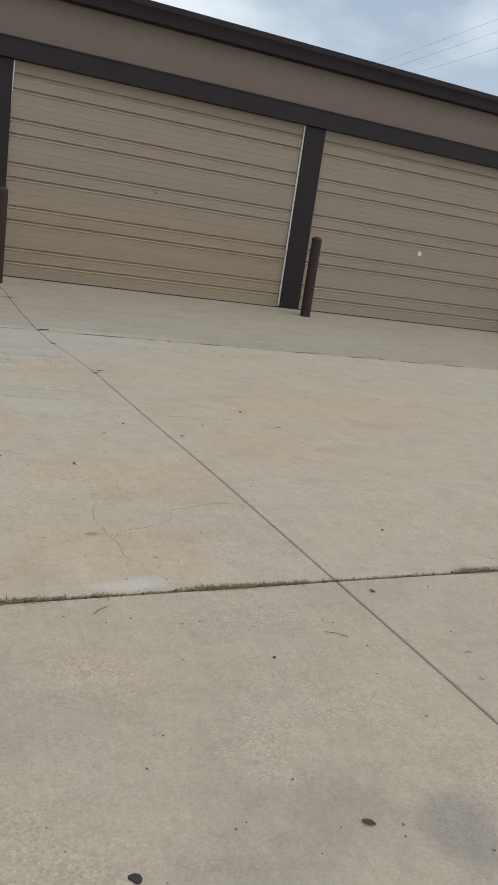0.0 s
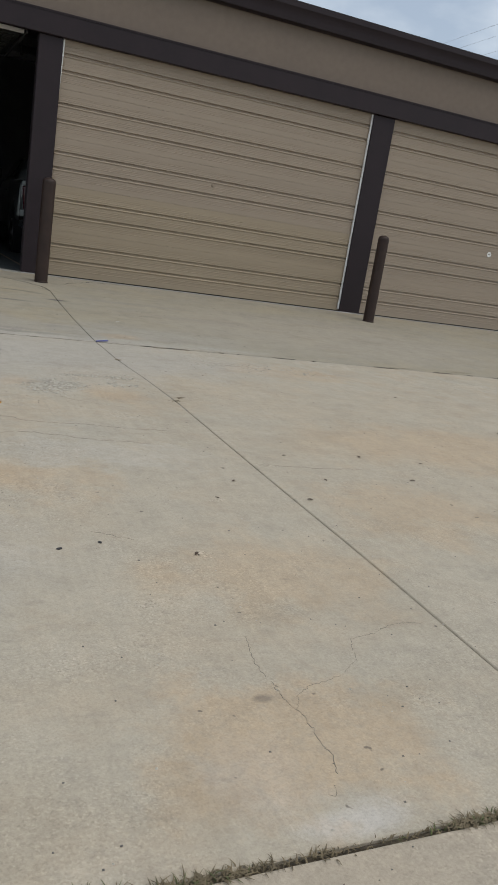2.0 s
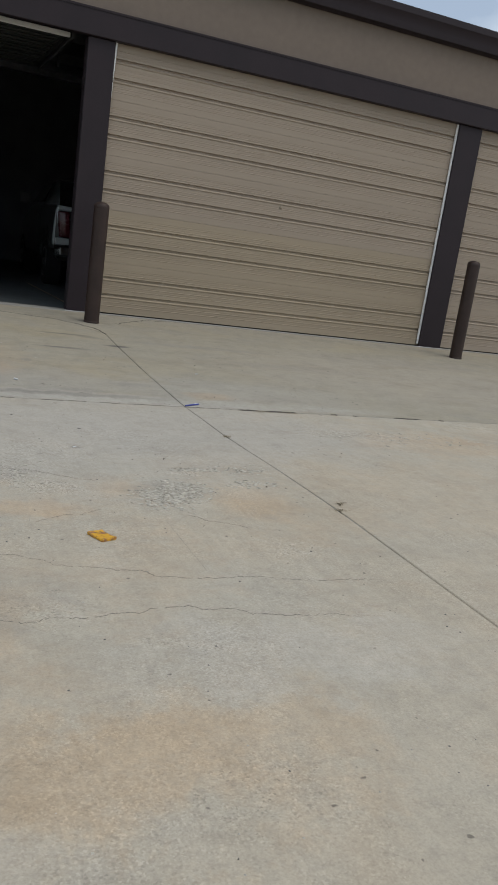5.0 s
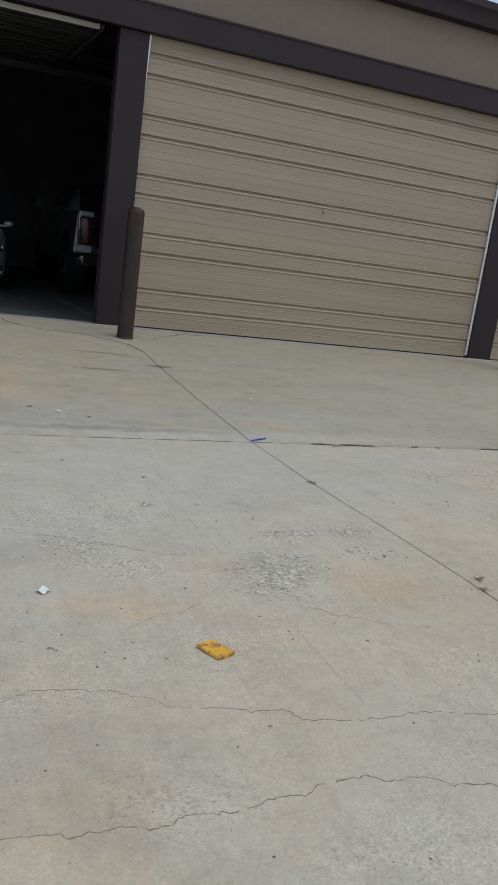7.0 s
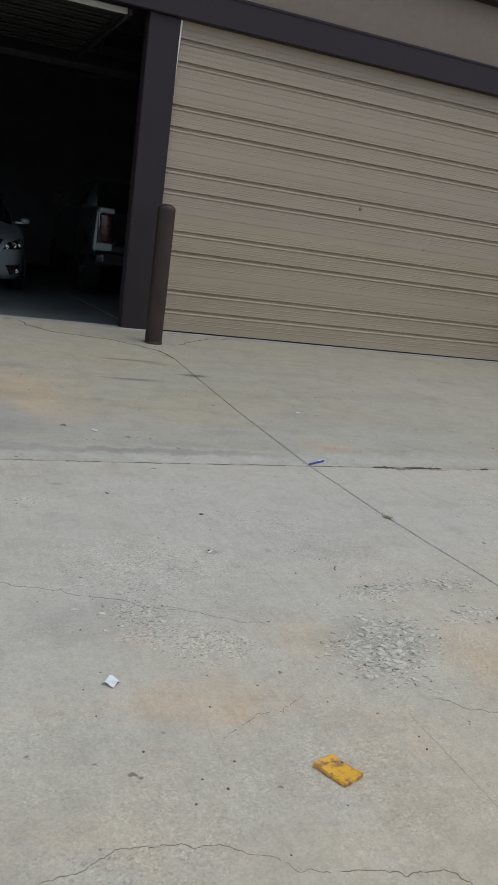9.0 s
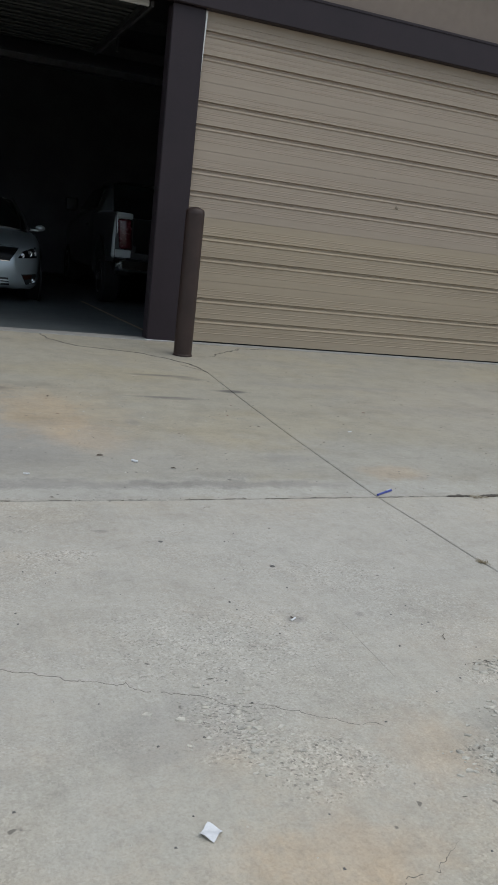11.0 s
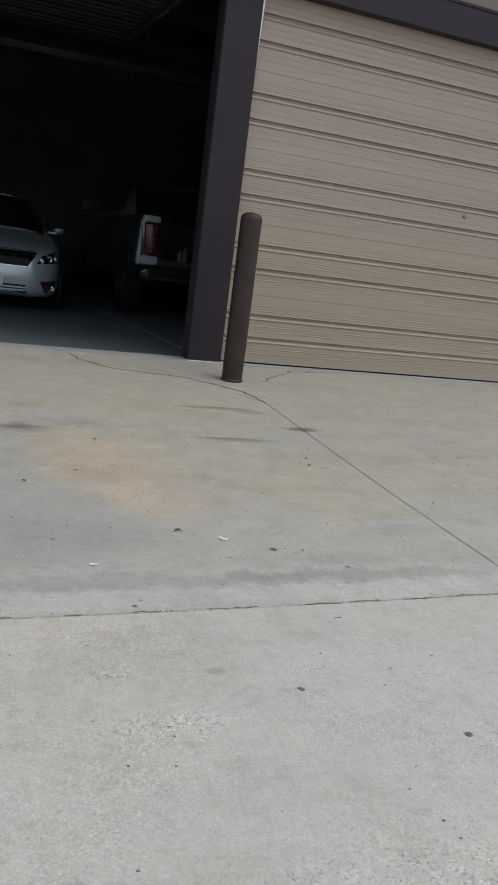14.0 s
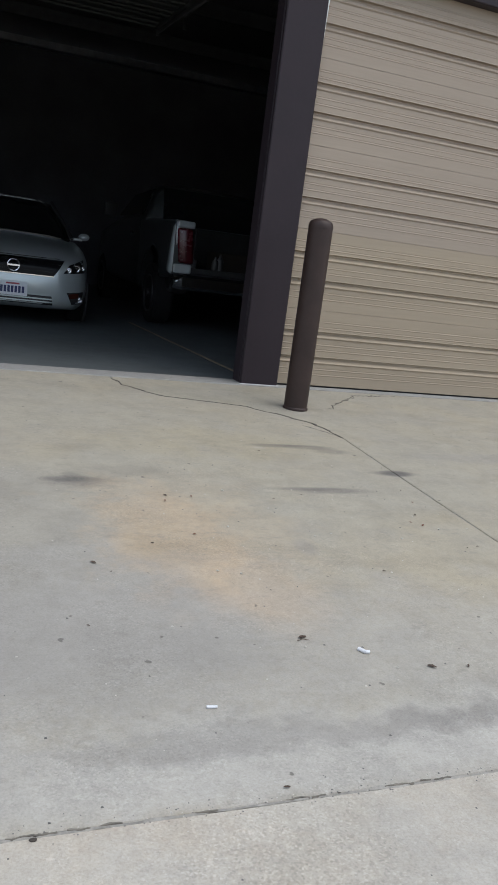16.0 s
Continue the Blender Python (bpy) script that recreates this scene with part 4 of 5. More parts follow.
    # Glass drawn taller so the cab's pale back reads dark in the bay.
    rear = part("rear_window", extrude_x([(1.965, 1.31), (1.965, 1.42), (1.985, 1.62), (2.065, 1.80), (2.1, 1.80), (2.03, 1.6), (2.01, 1.31)], -0.68, 0.68), MAT["glass_dark"], t, "dark tinted rear window")
    for s in (-1, 1):
        bm = bmesh.new()
        vs = [bm.verts.new((s * x, y, z)) for x, y, z in ((0.915, 2.24, 1.40), (0.915, 3.9, 1.40), (0.78, 3.45, 1.72), (0.755, 2.3, 1.775))]
        bm.faces.new(vs)
        ext = bmesh.ops.extrude_face_region(bm, geom=bm.faces[:])
        for v in [g for g in ext["geom"] if isinstance(g, bmesh.types.BMVert)]:
            v.co.x -= s * 0.04
        bmesh.ops.translate(bm, verts=bm.verts[:], vec=(s * 0.014, 0, 0))
        bmesh.ops.recalc_face_normals(bm, faces=bm.faces[:])
        part("side_window", bm, MAT["glass_dark"], t, "dark side glass")
        part("door_handle", box((min(s * 0.99, s * 1.02), 2.35, 1.13), (max(s * 0.99, s * 1.02), 2.52, 1.165), 0.01), MAT["black_matt"], t)
        bm = box((min(s * 1.0, s * 1.2), 3.72, 1.36), (max(s * 1.0, s * 1.2), 3.8, 1.58), 0.03, 2)
        part("door_mirror", bm, MAT["black_matt"], t, smooth=40)
    return t


sedan(pose(-0.653, 15.299, FLOOR) @ Matrix.Scale(0.963, 4))
TRUCK = pose(2.165, 15.830, FLOOR)
pickup(TRUCK)


def cargo(name, bm, mat, label, category, at, smooth=None):
    ob = single(name, bm, mat, label, category, smooth=smooth)
    ob.matrix_world = TRUCK @ pose(*at)
    return ob


cargo("box", box((-0.24, -0.18, 0), (0.24, 0.18, 0.22), 0.006), MAT["carton"], "brown cardboard carton lying in the truck bed", "box", (-0.1, 0.55, 0.79, 0, 0, 12))
for dx, h in ((-0.42, 0.16), (-0.36, 0.2)):
    cargo("bottle", lathe([(0.038, 0), (0.042, 0.01), (0.042, h * 0.6), (0.03, h * 0.74), (0.015, h * 0.82), (0.015, h)], 16), MAT["jug"], "milky plastic bottle standing in the truck bed", "bottle", (dx, 0.16, 0.79), 40)
cargo("can", lathe([(0.058, 0), (0.062, 0.006), (0.062, 0.095), (0.058, 0.1), (0.055, 0.097), (0.0005, 0.097)], 20), MAT["jug"], "pale lidded can on the truck bed edge", "can", (-0.74, 0.09, 0.79), 40)

# raised door of the open bay, lying flat under the roof
raised = empty("door_2", pose(POST0 - PITCH + POST_W + 0.004, 12.6, 3.16), "open tan sectional garage door raised flat overhead", "garage door", "garage doors", "structure")
w2 = PITCH - POST_W - 0.16
for k in range(5):
    bm = bmesh.new()
    add_box(bm, (0.0, 0.0, 0.0), (w2, SEC - 0.004, 0.03))
    for yy in (0.03, 0.2, 0.4, SEC - 0.05):
        add_box(bm, (0.0, yy, -0.022), (w2, yy + 0.05, 0.0), 0.006)
    for xx in (0.02, w2 / 3, 2 * w2 / 3, w2 - 0.07):
        add_box(bm, (xx, 0.01, -0.03), (xx + 0.05, SEC - 0.02, -0.023))
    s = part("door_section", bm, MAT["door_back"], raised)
    s.location = (0, k * SEC, 0.03 * k)
part("bottom_seal", box((0.0, -0.035, -0.06), (w2, 0.0, -0.005), 0.008), MAT["white"], raised, "white bottom seal")
for xx in (-0.06, w2 + 0.02):
    part("track", extrude_x([(0.0, -0.05), (3.3, 0.1), (3.3, 0.15), (0.0, 0.0)], xx, xx + 0.03), MAT["inside_steel"], raised)
hang = bmesh.new()
tube((1.005, 15.68, 3.8), (1.005, 15.68, 3.48), 0.008, 6, bm=hang)
tube((1.005, 15.68, 3.48), (1.005, 15.68, 3.32), 0.022, 10, bm=hang)
single("pull_cord", hang, MAT["jug"], "pale pull handle hanging from the roof purlin", "pull cord")
bm = box((0.0, -0.5, 0.0), (0.035, 3.4, 0.004))
stripe = single("floor_stripe", bm, MAT["yellow"], "faded yellow painted stripe on the indoor slab", "floor marking", "structure")
stripe.matrix_world = pose(1.106, 13.236, FLOOR + 0.004, 0, 0, 3.9)
# round maker's sticker on the neighbouring door
st = single("sticker", moved(lathe([(0.044, 0), (0.044, 0.002), (0.0005, 0.002)], 20), Matrix.Rotation(math.pi / 2, 4, "X")), MAT["white"], "small round white sticker on the closed door", "sticker")
st.location = (8.62, DOOR_Y - 0.003, 1.36)
bar = part("sticker_bar", box((-0.025, -0.004, -0.004), (0.025, -0.0025, 0.004)), MAT["brown"], st)
knob = single("door_lock", moved(lathe([(0.02, 0), (0.02, 0.006), (0.012, 0.01), (0.0005, 0.01)], 16), Matrix.Rotation(math.pi / 2, 4, "X")), MAT["worn_brass"], "small round dull brass lock on the closed door", "door lock", smooth=40)
knob.location = (3.47, DOOR_Y - 0.001, 1.652)


# ---------------------------------------------------------------- cracks, weeds and litter on the paving
MAT.update({
    "leaf": plain("dry_leaf", (0.07, 0.045, 0.03), 0.85, var=0.35, scale=60, bump=0.3),
    "rustleaf": plain("red_brown_leaf", (0.16, 0.06, 0.035), 0.85, var=0.35, scale=60, bump=0.3),
    "tar": plain("black_tar", (0.025, 0.024, 0.026), 0.55, var=0.4, scale=80, bump=0.6),
    "stone": plain("grey_stone", (0.14, 0.13, 0.12), 0.85, var=0.35, scale=70, bump=0.4),
    "palestone": plain("pale_aggregate", (0.46, 0.43, 0.37), 0.85, var=0.3, scale=70, bump=0.4),
    "paper": plain("white_paper", (0.66, 0.66, 0.66), 0.8, var=0.08, scale=30, bump=0.2),
    "ink_blue": plain("blue_plastic", (0.03, 0.05, 0.28), 0.35, var=0.15),
    "sand": plain("grey_sand", (0.29, 0.272, 0.235), 0.95, var=0.3, scale=40, bump=0.6),
    "hairline": plain("hairline_dirt", (0.165, 0.148, 0.12), 0.95, var=0.4, scale=30, bump=0.3),
    "scratch": plain("shallow_scratch", (0.33, 0.31, 0.265), 0.95, var=0.2, scale=30, bump=0.2),
    "straw": plain("dry_grass", (0.165, 0.132, 0.08), 0.9, var=0.4, scale=25, bump=0.1),
    "thatch": plain("dead_weed_thatch", (0.085, 0.068, 0.045), 0.95, var=0.5, scale=60, bump=0.6),
    "grass": plain("green_grass", (0.085, 0.105, 0.035), 0.8, var=0.35, scale=25, bump=0.1),
})


def worn_yellow():
    m, nt, b = nodes_of("worn_yellow_paint", 0.6)
    n = noise_node(nt, 28.0, 5.0, 0.65)
    c = mix_node(nt, (0.62, 0.33, 0.02), (0.28, 0.13, 0.05), ramp_node(nt, n.outputs["Fac"], [(0.5, 0.0), (0.6, 1.0)]))
    c = mix_node(nt, c, (0.05, 0.045, 0.04), ramp_node(nt, noise_node(nt, 60.0, 4.0).outputs["Fac"], [(0.58, 0.0), (0.68, 0.9)]))
    nt.links.new(c, b.inputs["Base Color"])
    bump_node(nt, b, n.outputs["Fac"], 0.4, 0.004)
    return m


MAT["chip"] = worn_yellow()


def crack(points, width, rng, name="crack", rough=0.011, mat="crack", broken=True):
    """A ragged hairline between a few turning points, part of the paving."""
    line, wx, wy = [], 0.0, 0.0
    for (x0, y0), (x1, y1) in zip(points, points[1:]):
        d = math.hypot(x1 - x0, y1 - y0)
        n = max(2, int(d / 0.007))
        for k in range(n):
            u = k / n
            ease = min(1.0, 6 * min(u, 1 - u) + 0.25)
            wx, wy = 0.9 * wx + rng.gauss(0, rough * 0.22), 0.9 * wy + rng.gauss(0, rough * 0.22)
            line.append((x0 + (x1 - x0) * u + wx * ease + rng.gauss(0, rough * 0.05), y0 + (y1 - y0) * u + wy * ease + rng.gauss(0, rough * 0.05)))
    line.append(points[-1])
    bm = bmesh.new()
    rows = []
    for i, (x, y) in enumerate(line):
        a, b = line[max(0, i - 1)], line[min(len(line) - 1, i + 1)]
        dx, dy = b[0] - a[0], b[1] - a[1]
        l = math.hypot(dx, dy) or 1
        taper = min(1.0, 0.25 + 4.0 * min(i, len(line) - 1 - i) / len(line))
        w = width * taper * rng.uniform(0.25, 1.25) * 0.32
        z, top = gz(x, y), 0.0035 if name == "joint_dirt" else 0.0006
        rows.append([bm.verts.new((x - dy / l * w, y + dx / l * w, z + top)), bm.verts.new((x + dy / l * w, y - dx / l * w, z + top)),
                     bm.verts.new((x + dy / l * w, y - dx / l * w, z - 0.004)), bm.verts.new((x - dy / l * w, y + dx / l * w, z - 0.004))])
    gaps = {k + m for k in range(len(rows)) if broken and rng.random() < 0.04 for m in range(rng.randint(1, 3))}
    for k, (a, b) in enumerate(zip(rows, rows[1:])):
        for i in range(0 if k not in gaps else 4, 4):
            bm.faces.new((a[i], a[(i + 1) % 4], b[(i + 1) % 4], b[i]))
    bmesh.ops.recalc_face_normals(bm, faces=bm.faces[:])
    return part(name, bm, MAT[mat], pavement)


rng = random.Random(7)
HAIR = [
    ([(-0.95, 5.27), (-0.596, 5.341), (-0.457, 5.377), (-0.348, 5.352), (-0.197, 5.251)], 0.0022),
    ([(-0.197, 5.251), (-0.057, 5.222), (-0.003, 5.201), (0.089, 5.195), (0.158, 5.136), (0.277, 5.113), (0.378, 5.111), (0.484, 5.111), (0.691, 5.084), (0.95, 5.06)], 0.0028),
    ([(-0.72, 4.9), (-0.429, 4.866), (-0.355, 4.847), (-0.265, 4.876), (-0.159, 4.862), (-0.087, 4.882), (0.005, 4.878), (0.048, 4.91), (0.167, 4.916), (0.224, 4.885), (0.325, 4.875), (0.373, 4.832), (0.475, 4.815), (0.8, 4.79)], 0.0034),
    ([(0.535, 2.838), (0.521, 2.779), (0.502, 2.672), (0.516, 2.578), (0.522, 2.471)], 0.0022), ([(0.522, 2.471), (0.521, 2.363), (0.517, 2.267), (0.457, 2.177)], 0.0024),
    ([(1.162, 2.853), (1.039, 2.852), (0.935, 2.81), (0.852, 2.791)], 0.0013), ([(0.852, 2.791), (0.824, 2.722), (0.804, 2.672)], 0.0024), ([(0.804, 2.672), (0.713, 2.601), (0.614, 2.571), (0.562, 2.54), (0.527, 2.469)], 0.0013),
    ([(-1.088, 6.601), (-0.844, 6.635), (-0.712, 6.587), (-0.55, 6.519), (-0.48, 6.504), (-0.442, 6.452), (-0.273, 6.387), (-0.133, 6.321)], 0.0026),
    ([(-0.211, 5.672), (-0.069, 5.751), (0.066, 5.813)], 0.002), ([(0.431, 5.743), (0.488, 5.686), (0.65, 5.6)], 0.0024), ([(-0.191, 6.356), (-0.063, 6.283), (0.116, 6.198)], 0.0018),
    ([(0.218, 3.622), (0.306, 3.566), (0.364, 3.539)], 0.0014), ([(1.271, 4.49), (1.57, 4.46), (1.874, 4.463)], 0.0018),
]
for points, width in HAIR:
    crack(points, width * 1.2, rng, mat="hairline", rough=0.014)
crack([(1.341, 11.646), (1.564, 11.886), (1.786, 12.132), (2.215, 12.196)], 0.02, rng, rough=0.03, mat="soil")
crack([(0.911, 11.178), (1.032, 11.017), (1.082, 10.893)], 0.013, rng, rough=0.008, mat="soil")
for points, width in (([(0.266, 6.816), (0.266, 6.405)], 0.0016), ([(-0.234, 5.716), (-0.239, 5.561)], 0.002), ([(0.314, 5.676), (0.326, 5.175)], 0.0015)):
    crack(points, width, rng, rough=0.001, mat="scratch")


crack([(bent_joint(10.9 + 0.02 * k), 10.9 + 0.02 * k) for k in range(66)], 0.032, rng, rough=0.005, mat="soil", broken=False)
for x0, x1, w in ((1.5, 1.66, 0.05), (1.72, 1.98, 0.05), (2.28, 2.34, 0.04), (2.48, 2.52, 0.04), (2.86, 3.12, 0.04), (3.3, 3.36, 0.04), (4.05, 4.36, 0.06), (4.82, 5.08, 0.06), (5.28, 5.36, 0.05), (5.6, 5.95, 0.05), (6.3, 6.6, 0.05)):
    crack([(x0, JOINT_Y2 + slant(x0)), (x1, JOINT_Y2 + slant(x1))], w, rng, "joint_dirt", rough=0.008, mat="soil", broken=False)
for k in range(16):
    x0 = -1.7 + 0.2 * k + rng.uniform(-0.05, 0.05)
    x1 = x0 + rng.uniform(0.04, 0.17)
    crack([(x0, JOINT_Y2 + slant(x0)), (x1, JOINT_Y2 + slant(x1))], 0.007, rng, "joint_dirt", rough=0.006, mat="hairline")
# sand-filled part of the joint before the building
bm = bmesh.new()
rows = []
for i in range(301):
    x = -4.0 + i * 0.04
    w = 0.003 + 0.006 * rng.random() ** 2 * (1.0 if x < 1.1 else 0.4)
    y = JOINT_Y2 + slant(x) + rng.gauss(0, 0.002)
    rows.append((bm.verts.new((x, y - w, gz(x, y) - 0.001)), bm.verts.new((x, y, gz(x, y) + 0.002)), bm.verts.new((x, y + w, gz(x, y) - 0.001))))
for a, b in zip(rows, rows[1:]):
    bm.faces.new((a[0], b[0], b[1], a[1]))
    bm.faces.new((a[1], b[1], b[2], a[2]))
part("joint_filler", bm, MAT["sand"], pavement, "grey sand packed into the joint")


def packed(y0, y1, share, seed):
    """Sand lying in the long joint in broken runs."""
    r = random.Random(seed)
    bm = bmesh.new()
    y = y0
    while y < y1:
        run = r.uniform(0.03, 0.22)
        if r.random() < share:
            n = max(2, int(run / 0.015))
            old = None
            for k in range(n + 1):
                yy = y + run * k / n
                x, w = joint_x(yy) + r.gauss(0, 0.0012), r.uniform(0.003, 0.0065)
                row = (bm.verts.new((x - w, yy, gz(x, yy) - 0.003)), bm.verts.new((x, yy, gz(x, yy) + 0.0006)), bm.verts.new((x + w, yy, gz(x, yy) - 0.003)))
                if old:
                    bm.faces.new((old[0], old[1], row[1], row[0]))
                    bm.faces.new((old[1], old[2], row[2], row[1]))
                old = row
        y += run
    return part("joint_filler", bm, MAT["sand"], pavement)


packed(4.2, 5.8, 0.3, 51)
packed(5.8, 7.9, 0.75, 52)
packed(8.05, 10.5, 0.3, 53)


def blades(name, label, mat, clumps, seed, lie=0.9):
    """Grass blades as thin bent strips; clumps are (x, y, spread along x, count, length)."""
    r = random.Random(seed)
    bm = bmesh.new()
    for cx, cy, sx, count, length in clumps:
        for _ in range(count):
            x = cx + r.gauss(0, sx)
            y = cy + r.gauss(0, 0.006) + (bend(x, JOINT_Y1) if cy == JOINT_Y1 else 0.0)
            z = gz(x, y) - 0.006
            a = r.uniform(0, 2 * math.pi)
            lift = r.uniform(0.05, 1.0) * (1 - lie) + 0.12
            l = length * r.uniform(0.5, 1.3)
            dx, dy = math.cos(a), math.sin(a)
            wdt = r.uniform(0.0012, 0.0026)
            prev = None
            for k in range(4):
                u = k / 3
                px, py = x + dx * l * u, y + dy * l * u
                pz = z + 0.008 * min(1, 3 * u) + l * lift * math.sin(u * 2.0) * 0.6
                w = wdt * (1 - 0.85 * u)
                row = (bm.verts.new((px - dy * w, py + dx * w, pz)), bm.verts.new((px, py, pz + w * 0.7)), bm.verts.new((px + dy * w, py - dx * w, pz)))
                if prev:
                    bm.faces.new((prev[0], prev[1], row[1], row[0]))
                    bm.faces.new((prev[1], prev[2], row[2], row[1]))
                prev = row
    return single(name, bm, MAT[mat], label, "weeds", kind="stuff", smooth=60)


JY = JOINT_Y1
base = [(x * 0.03 - 1.4, JY, 0.02, 5, 0.011) for x in range(90)] + [(x * 0.055 + 1.3, JY, 0.03, 7, 0.012) for x in range(50)]
thick = [(-0.899, JY, 0.12, 120, 0.03), (-0.503, JY, 0.1, 80, 0.028), (-0.101, JY, 0.06, 120, 0.03), (0.083, JY, 0.06, 150, 0.026), (0.215, JY, 0.045, 70, 0.02), (0.362, JY, 0.02, 30, 0.02),
         (0.735, JY, 0.04, 130, 0.024), (0.879, JY, 0.06, 190, 0.025), (1.038, JY, 0.06, 90, 0.02), (1.898, JY, 0.06, 170, 0.03), (2.548, JY, 0.2, 120, 0.022)]
bm = bmesh.new()
rows = []
mat_rng = random.Random(61)
for i in range(330):
    x = -3.0 + i * 0.02
    y, h = JOINT_Y1 + bend(x, JOINT_Y1), mat_rng.uniform(-0.009, -0.002)
    rows.append([bm.verts.new((x, y + o, gz(x, y) + z)) for o, z in ((-0.01, -0.012), (mat_rng.uniform(-0.004, 0.004), h), (0.011, -0.012))])
for a, b in zip(rows, rows[1:]):
    for k in range(2):
        bm.faces.new((a[k], b[k], b[k + 1], a[k + 1]))
part("joint_filler", bm, MAT["thatch"], pavement, "brown thatch of dead weeds in the joint")
blades("joint_weeds", "dry clipped weeds growing along the paving joint", "straw", base + thick, 3, 0.97)
blades("joint_weeds", "green grass sprouting from the paving joint", "grass", [(-0.111, JY, 0.03, 120, 0.034), (0.054, JY, 0.06, 40, 0.022), (0.833, JY, 0.1, 70, 0.018), (1.898, JY, 0.05, 60, 0.026), (-0.849, JY, 0.2, 60, 0.03)], 4, 0.93)
blades("joint_weeds", "dead weeds caught in the joint before the building", "straw",
       [(1.683, 7.955, 0.03, 60, 0.03), (1.919, 7.965, 0.04, 50, 0.028), (2.29, 7.994, 0.02, 20, 0.02), (1.109, 7.141, 0.012, 45, 0.028), (1.249, 5.902, 0.012, 25, 0.025),
        (4.404, 8.079, 0.08, 50, 0.035), (5.289, 8.165, 0.1, 50, 0.035), (6.288, 8.239, 0.1, 30, 0.03), (1.206, 5.814, 0.012, 25, 0.025)], 5)


def lump(size, flat, r, sub=1):
    bm = bmesh.new()
    bmesh.ops.create_icosphere(bm, subdivisions=sub, radius=1.0)
    sx, sy = r.uniform(0.75, 1.2), r.uniform(0.6, 1.0)
    for v in bm.verts:
        k = r.uniform(0.78, 1.18)
        v.co = Vector((v.co.x * sx * k, v.co.y * sy * k, v.co.z * flat * k)) * size / 2
    return bm


def litter(name, label, category, mat, places, size, flat, seed, group, sub=2):
    """Single small things lying on the paving."""
    r = random.Random(seed)
    for x, y in places:
        s = size * r.uniform(0.75, 1.3)
        ob = single(name, lump(s, flat, r, sub), MAT[mat], label, category, group=group, smooth=70)
        ob.matrix_world = pose(x, y, gz(x, y) + s * flat * 0.32, 0, 0, r.uniform(0, 360))


def curled_leaf(places, size, mat, label, seed):
    r = random.Random(seed)
    for x, y in places:
        l = size * r.uniform(0.7, 1.3)
        bm = bmesh.new()
        rows = []
        for i in range(7):
            u = i / 6
            w = 0.42 * l * math.sin(math.pi * min(1, u * 0.92 + 0.06)) ** 0.8 * r.uniform(0.85, 1.1)
            rows.append([bm.verts.new((l * (u - 0.5), w * v, 0.10 * l * v * v + 0.06 * l * math.sin(3 * u))) for v in (-0.5, -0.15, 0.2, 0.55)])
        for a, b in zip(rows, rows[1:]):
            for i in range(3):
                bm.faces.new((a[i], a[i + 1], b[i + 1], b[i]))
        ext = bmesh.ops.extrude_face_region(bm, geom=bm.faces[:])
        for v in [g for g in ext["geom"] if isinstance(g, bmesh.types.BMVert)]:
            v.co.z += 0.0012
        bmesh.ops.recalc_face_normals(bm, faces=bm.faces[:])
        ob = single("leaf", bm, MAT[mat], label, "leaf", group="leaves on the paving", smooth=50)
        ob.matrix_world = pose(x, y, gz(x, y) + 0.003, 0, 0, r.uniform(0, 360))


YARD_LEAVES = [(1.732, 2.507), (1.301, 3.982), (1.477, 4.665), (1.53, 4.268), (1.968, 4.695), (2.337, 4.604), (2.072, 4.293), (3.347, 6.475), (3.648, 4.85), (3.584, 5.429), (0.962, 6.148), (0.56, 3.412),
               (0.681, 0.939), (1.327, 1.949), (1.011, 4.223), (0.844, 3.99), (7.81, 9.914), (0.108, 6.78)]
APRON_LEAVES = [(0.834, 9.615), (-0.322, 9.838), (0.93, 9.255), (0.27, 8.386), (-0.742, 9.17), (2.386, 9.371), (2.869, 8.659), (1.243, 8.933), (-0.498, 7.983), (0.147, 8.397), (3.266, 10.984), (-0.189, 8.605)]
RUSTY = [(-0.204, 9.826), (0.755, 9.525), (0.918, 9.778), (0.8, 9.49), (1.936, 9.714), (-0.307, 9.406), (-0.337, 9.772)]
curled_leaf(YARD_LEAVES, 0.024, "leaf", "small dark curled leaf on the concrete", 11)
curled_leaf(APRON_LEAVES, 0.022, "leaf", "small dark curled leaf on the concrete", 12)
curled_leaf(RUSTY, 0.02, "rustleaf", "small red-brown dry leaf on the concrete", 13)
strays = random.Random(17)
curled_leaf([(strays.uniform(1.6, 7.5), strays.uniform(4.0, 11.4)) for _ in range(34)], 0.017, "leaf", "small dark curled leaf on the concrete", 14)
curled_leaf([(strays.uniform(-1.1, 2.6), strays.uniform(8.5, 11.3)) for _ in range(26)], 0.011, "leaf", "small dark leaf crumb on the concrete", 15)
litter("tar_spot", "small flat black tar spot stuck to the concrete", "tar spot", "tar", [(0.232, 3.523), (0.082, 3.472), (0.178, 0.923)], 0.023, 0.14, 21, "tar spots")
litter("stone_flake", "flat grey stone flake on the concrete", "stone", "stone", [(0.204, 7.185), (-0.152, 7.451)], 0.022, 0.14, 29, "pebbles on the paving")
litter("pebble", "small dark pebble lying on the concrete", "pebble", "stone", [(-0.007, 2.129), (0.081, 2.579), (0.424, 1.871), (0.345, 1.854), (0.989, 3.423), (1.027, 3.041), (0.336, 3.367), (0.549, 3.15), (-0.045, 3.871), (-0.081, 5.069), (0.284, 5.592),
       (0.275, 5.542), (-0.407, 5.654), (-0.487, 5.803), (-0.257, 5.5), (0.584, 1.101), (0.351, 1.31), (1.109, 1.399), (-0.053, 6.917), (-0.719, 6.852)], 0.0058, 0.6, 22, "pebbles on the paving")
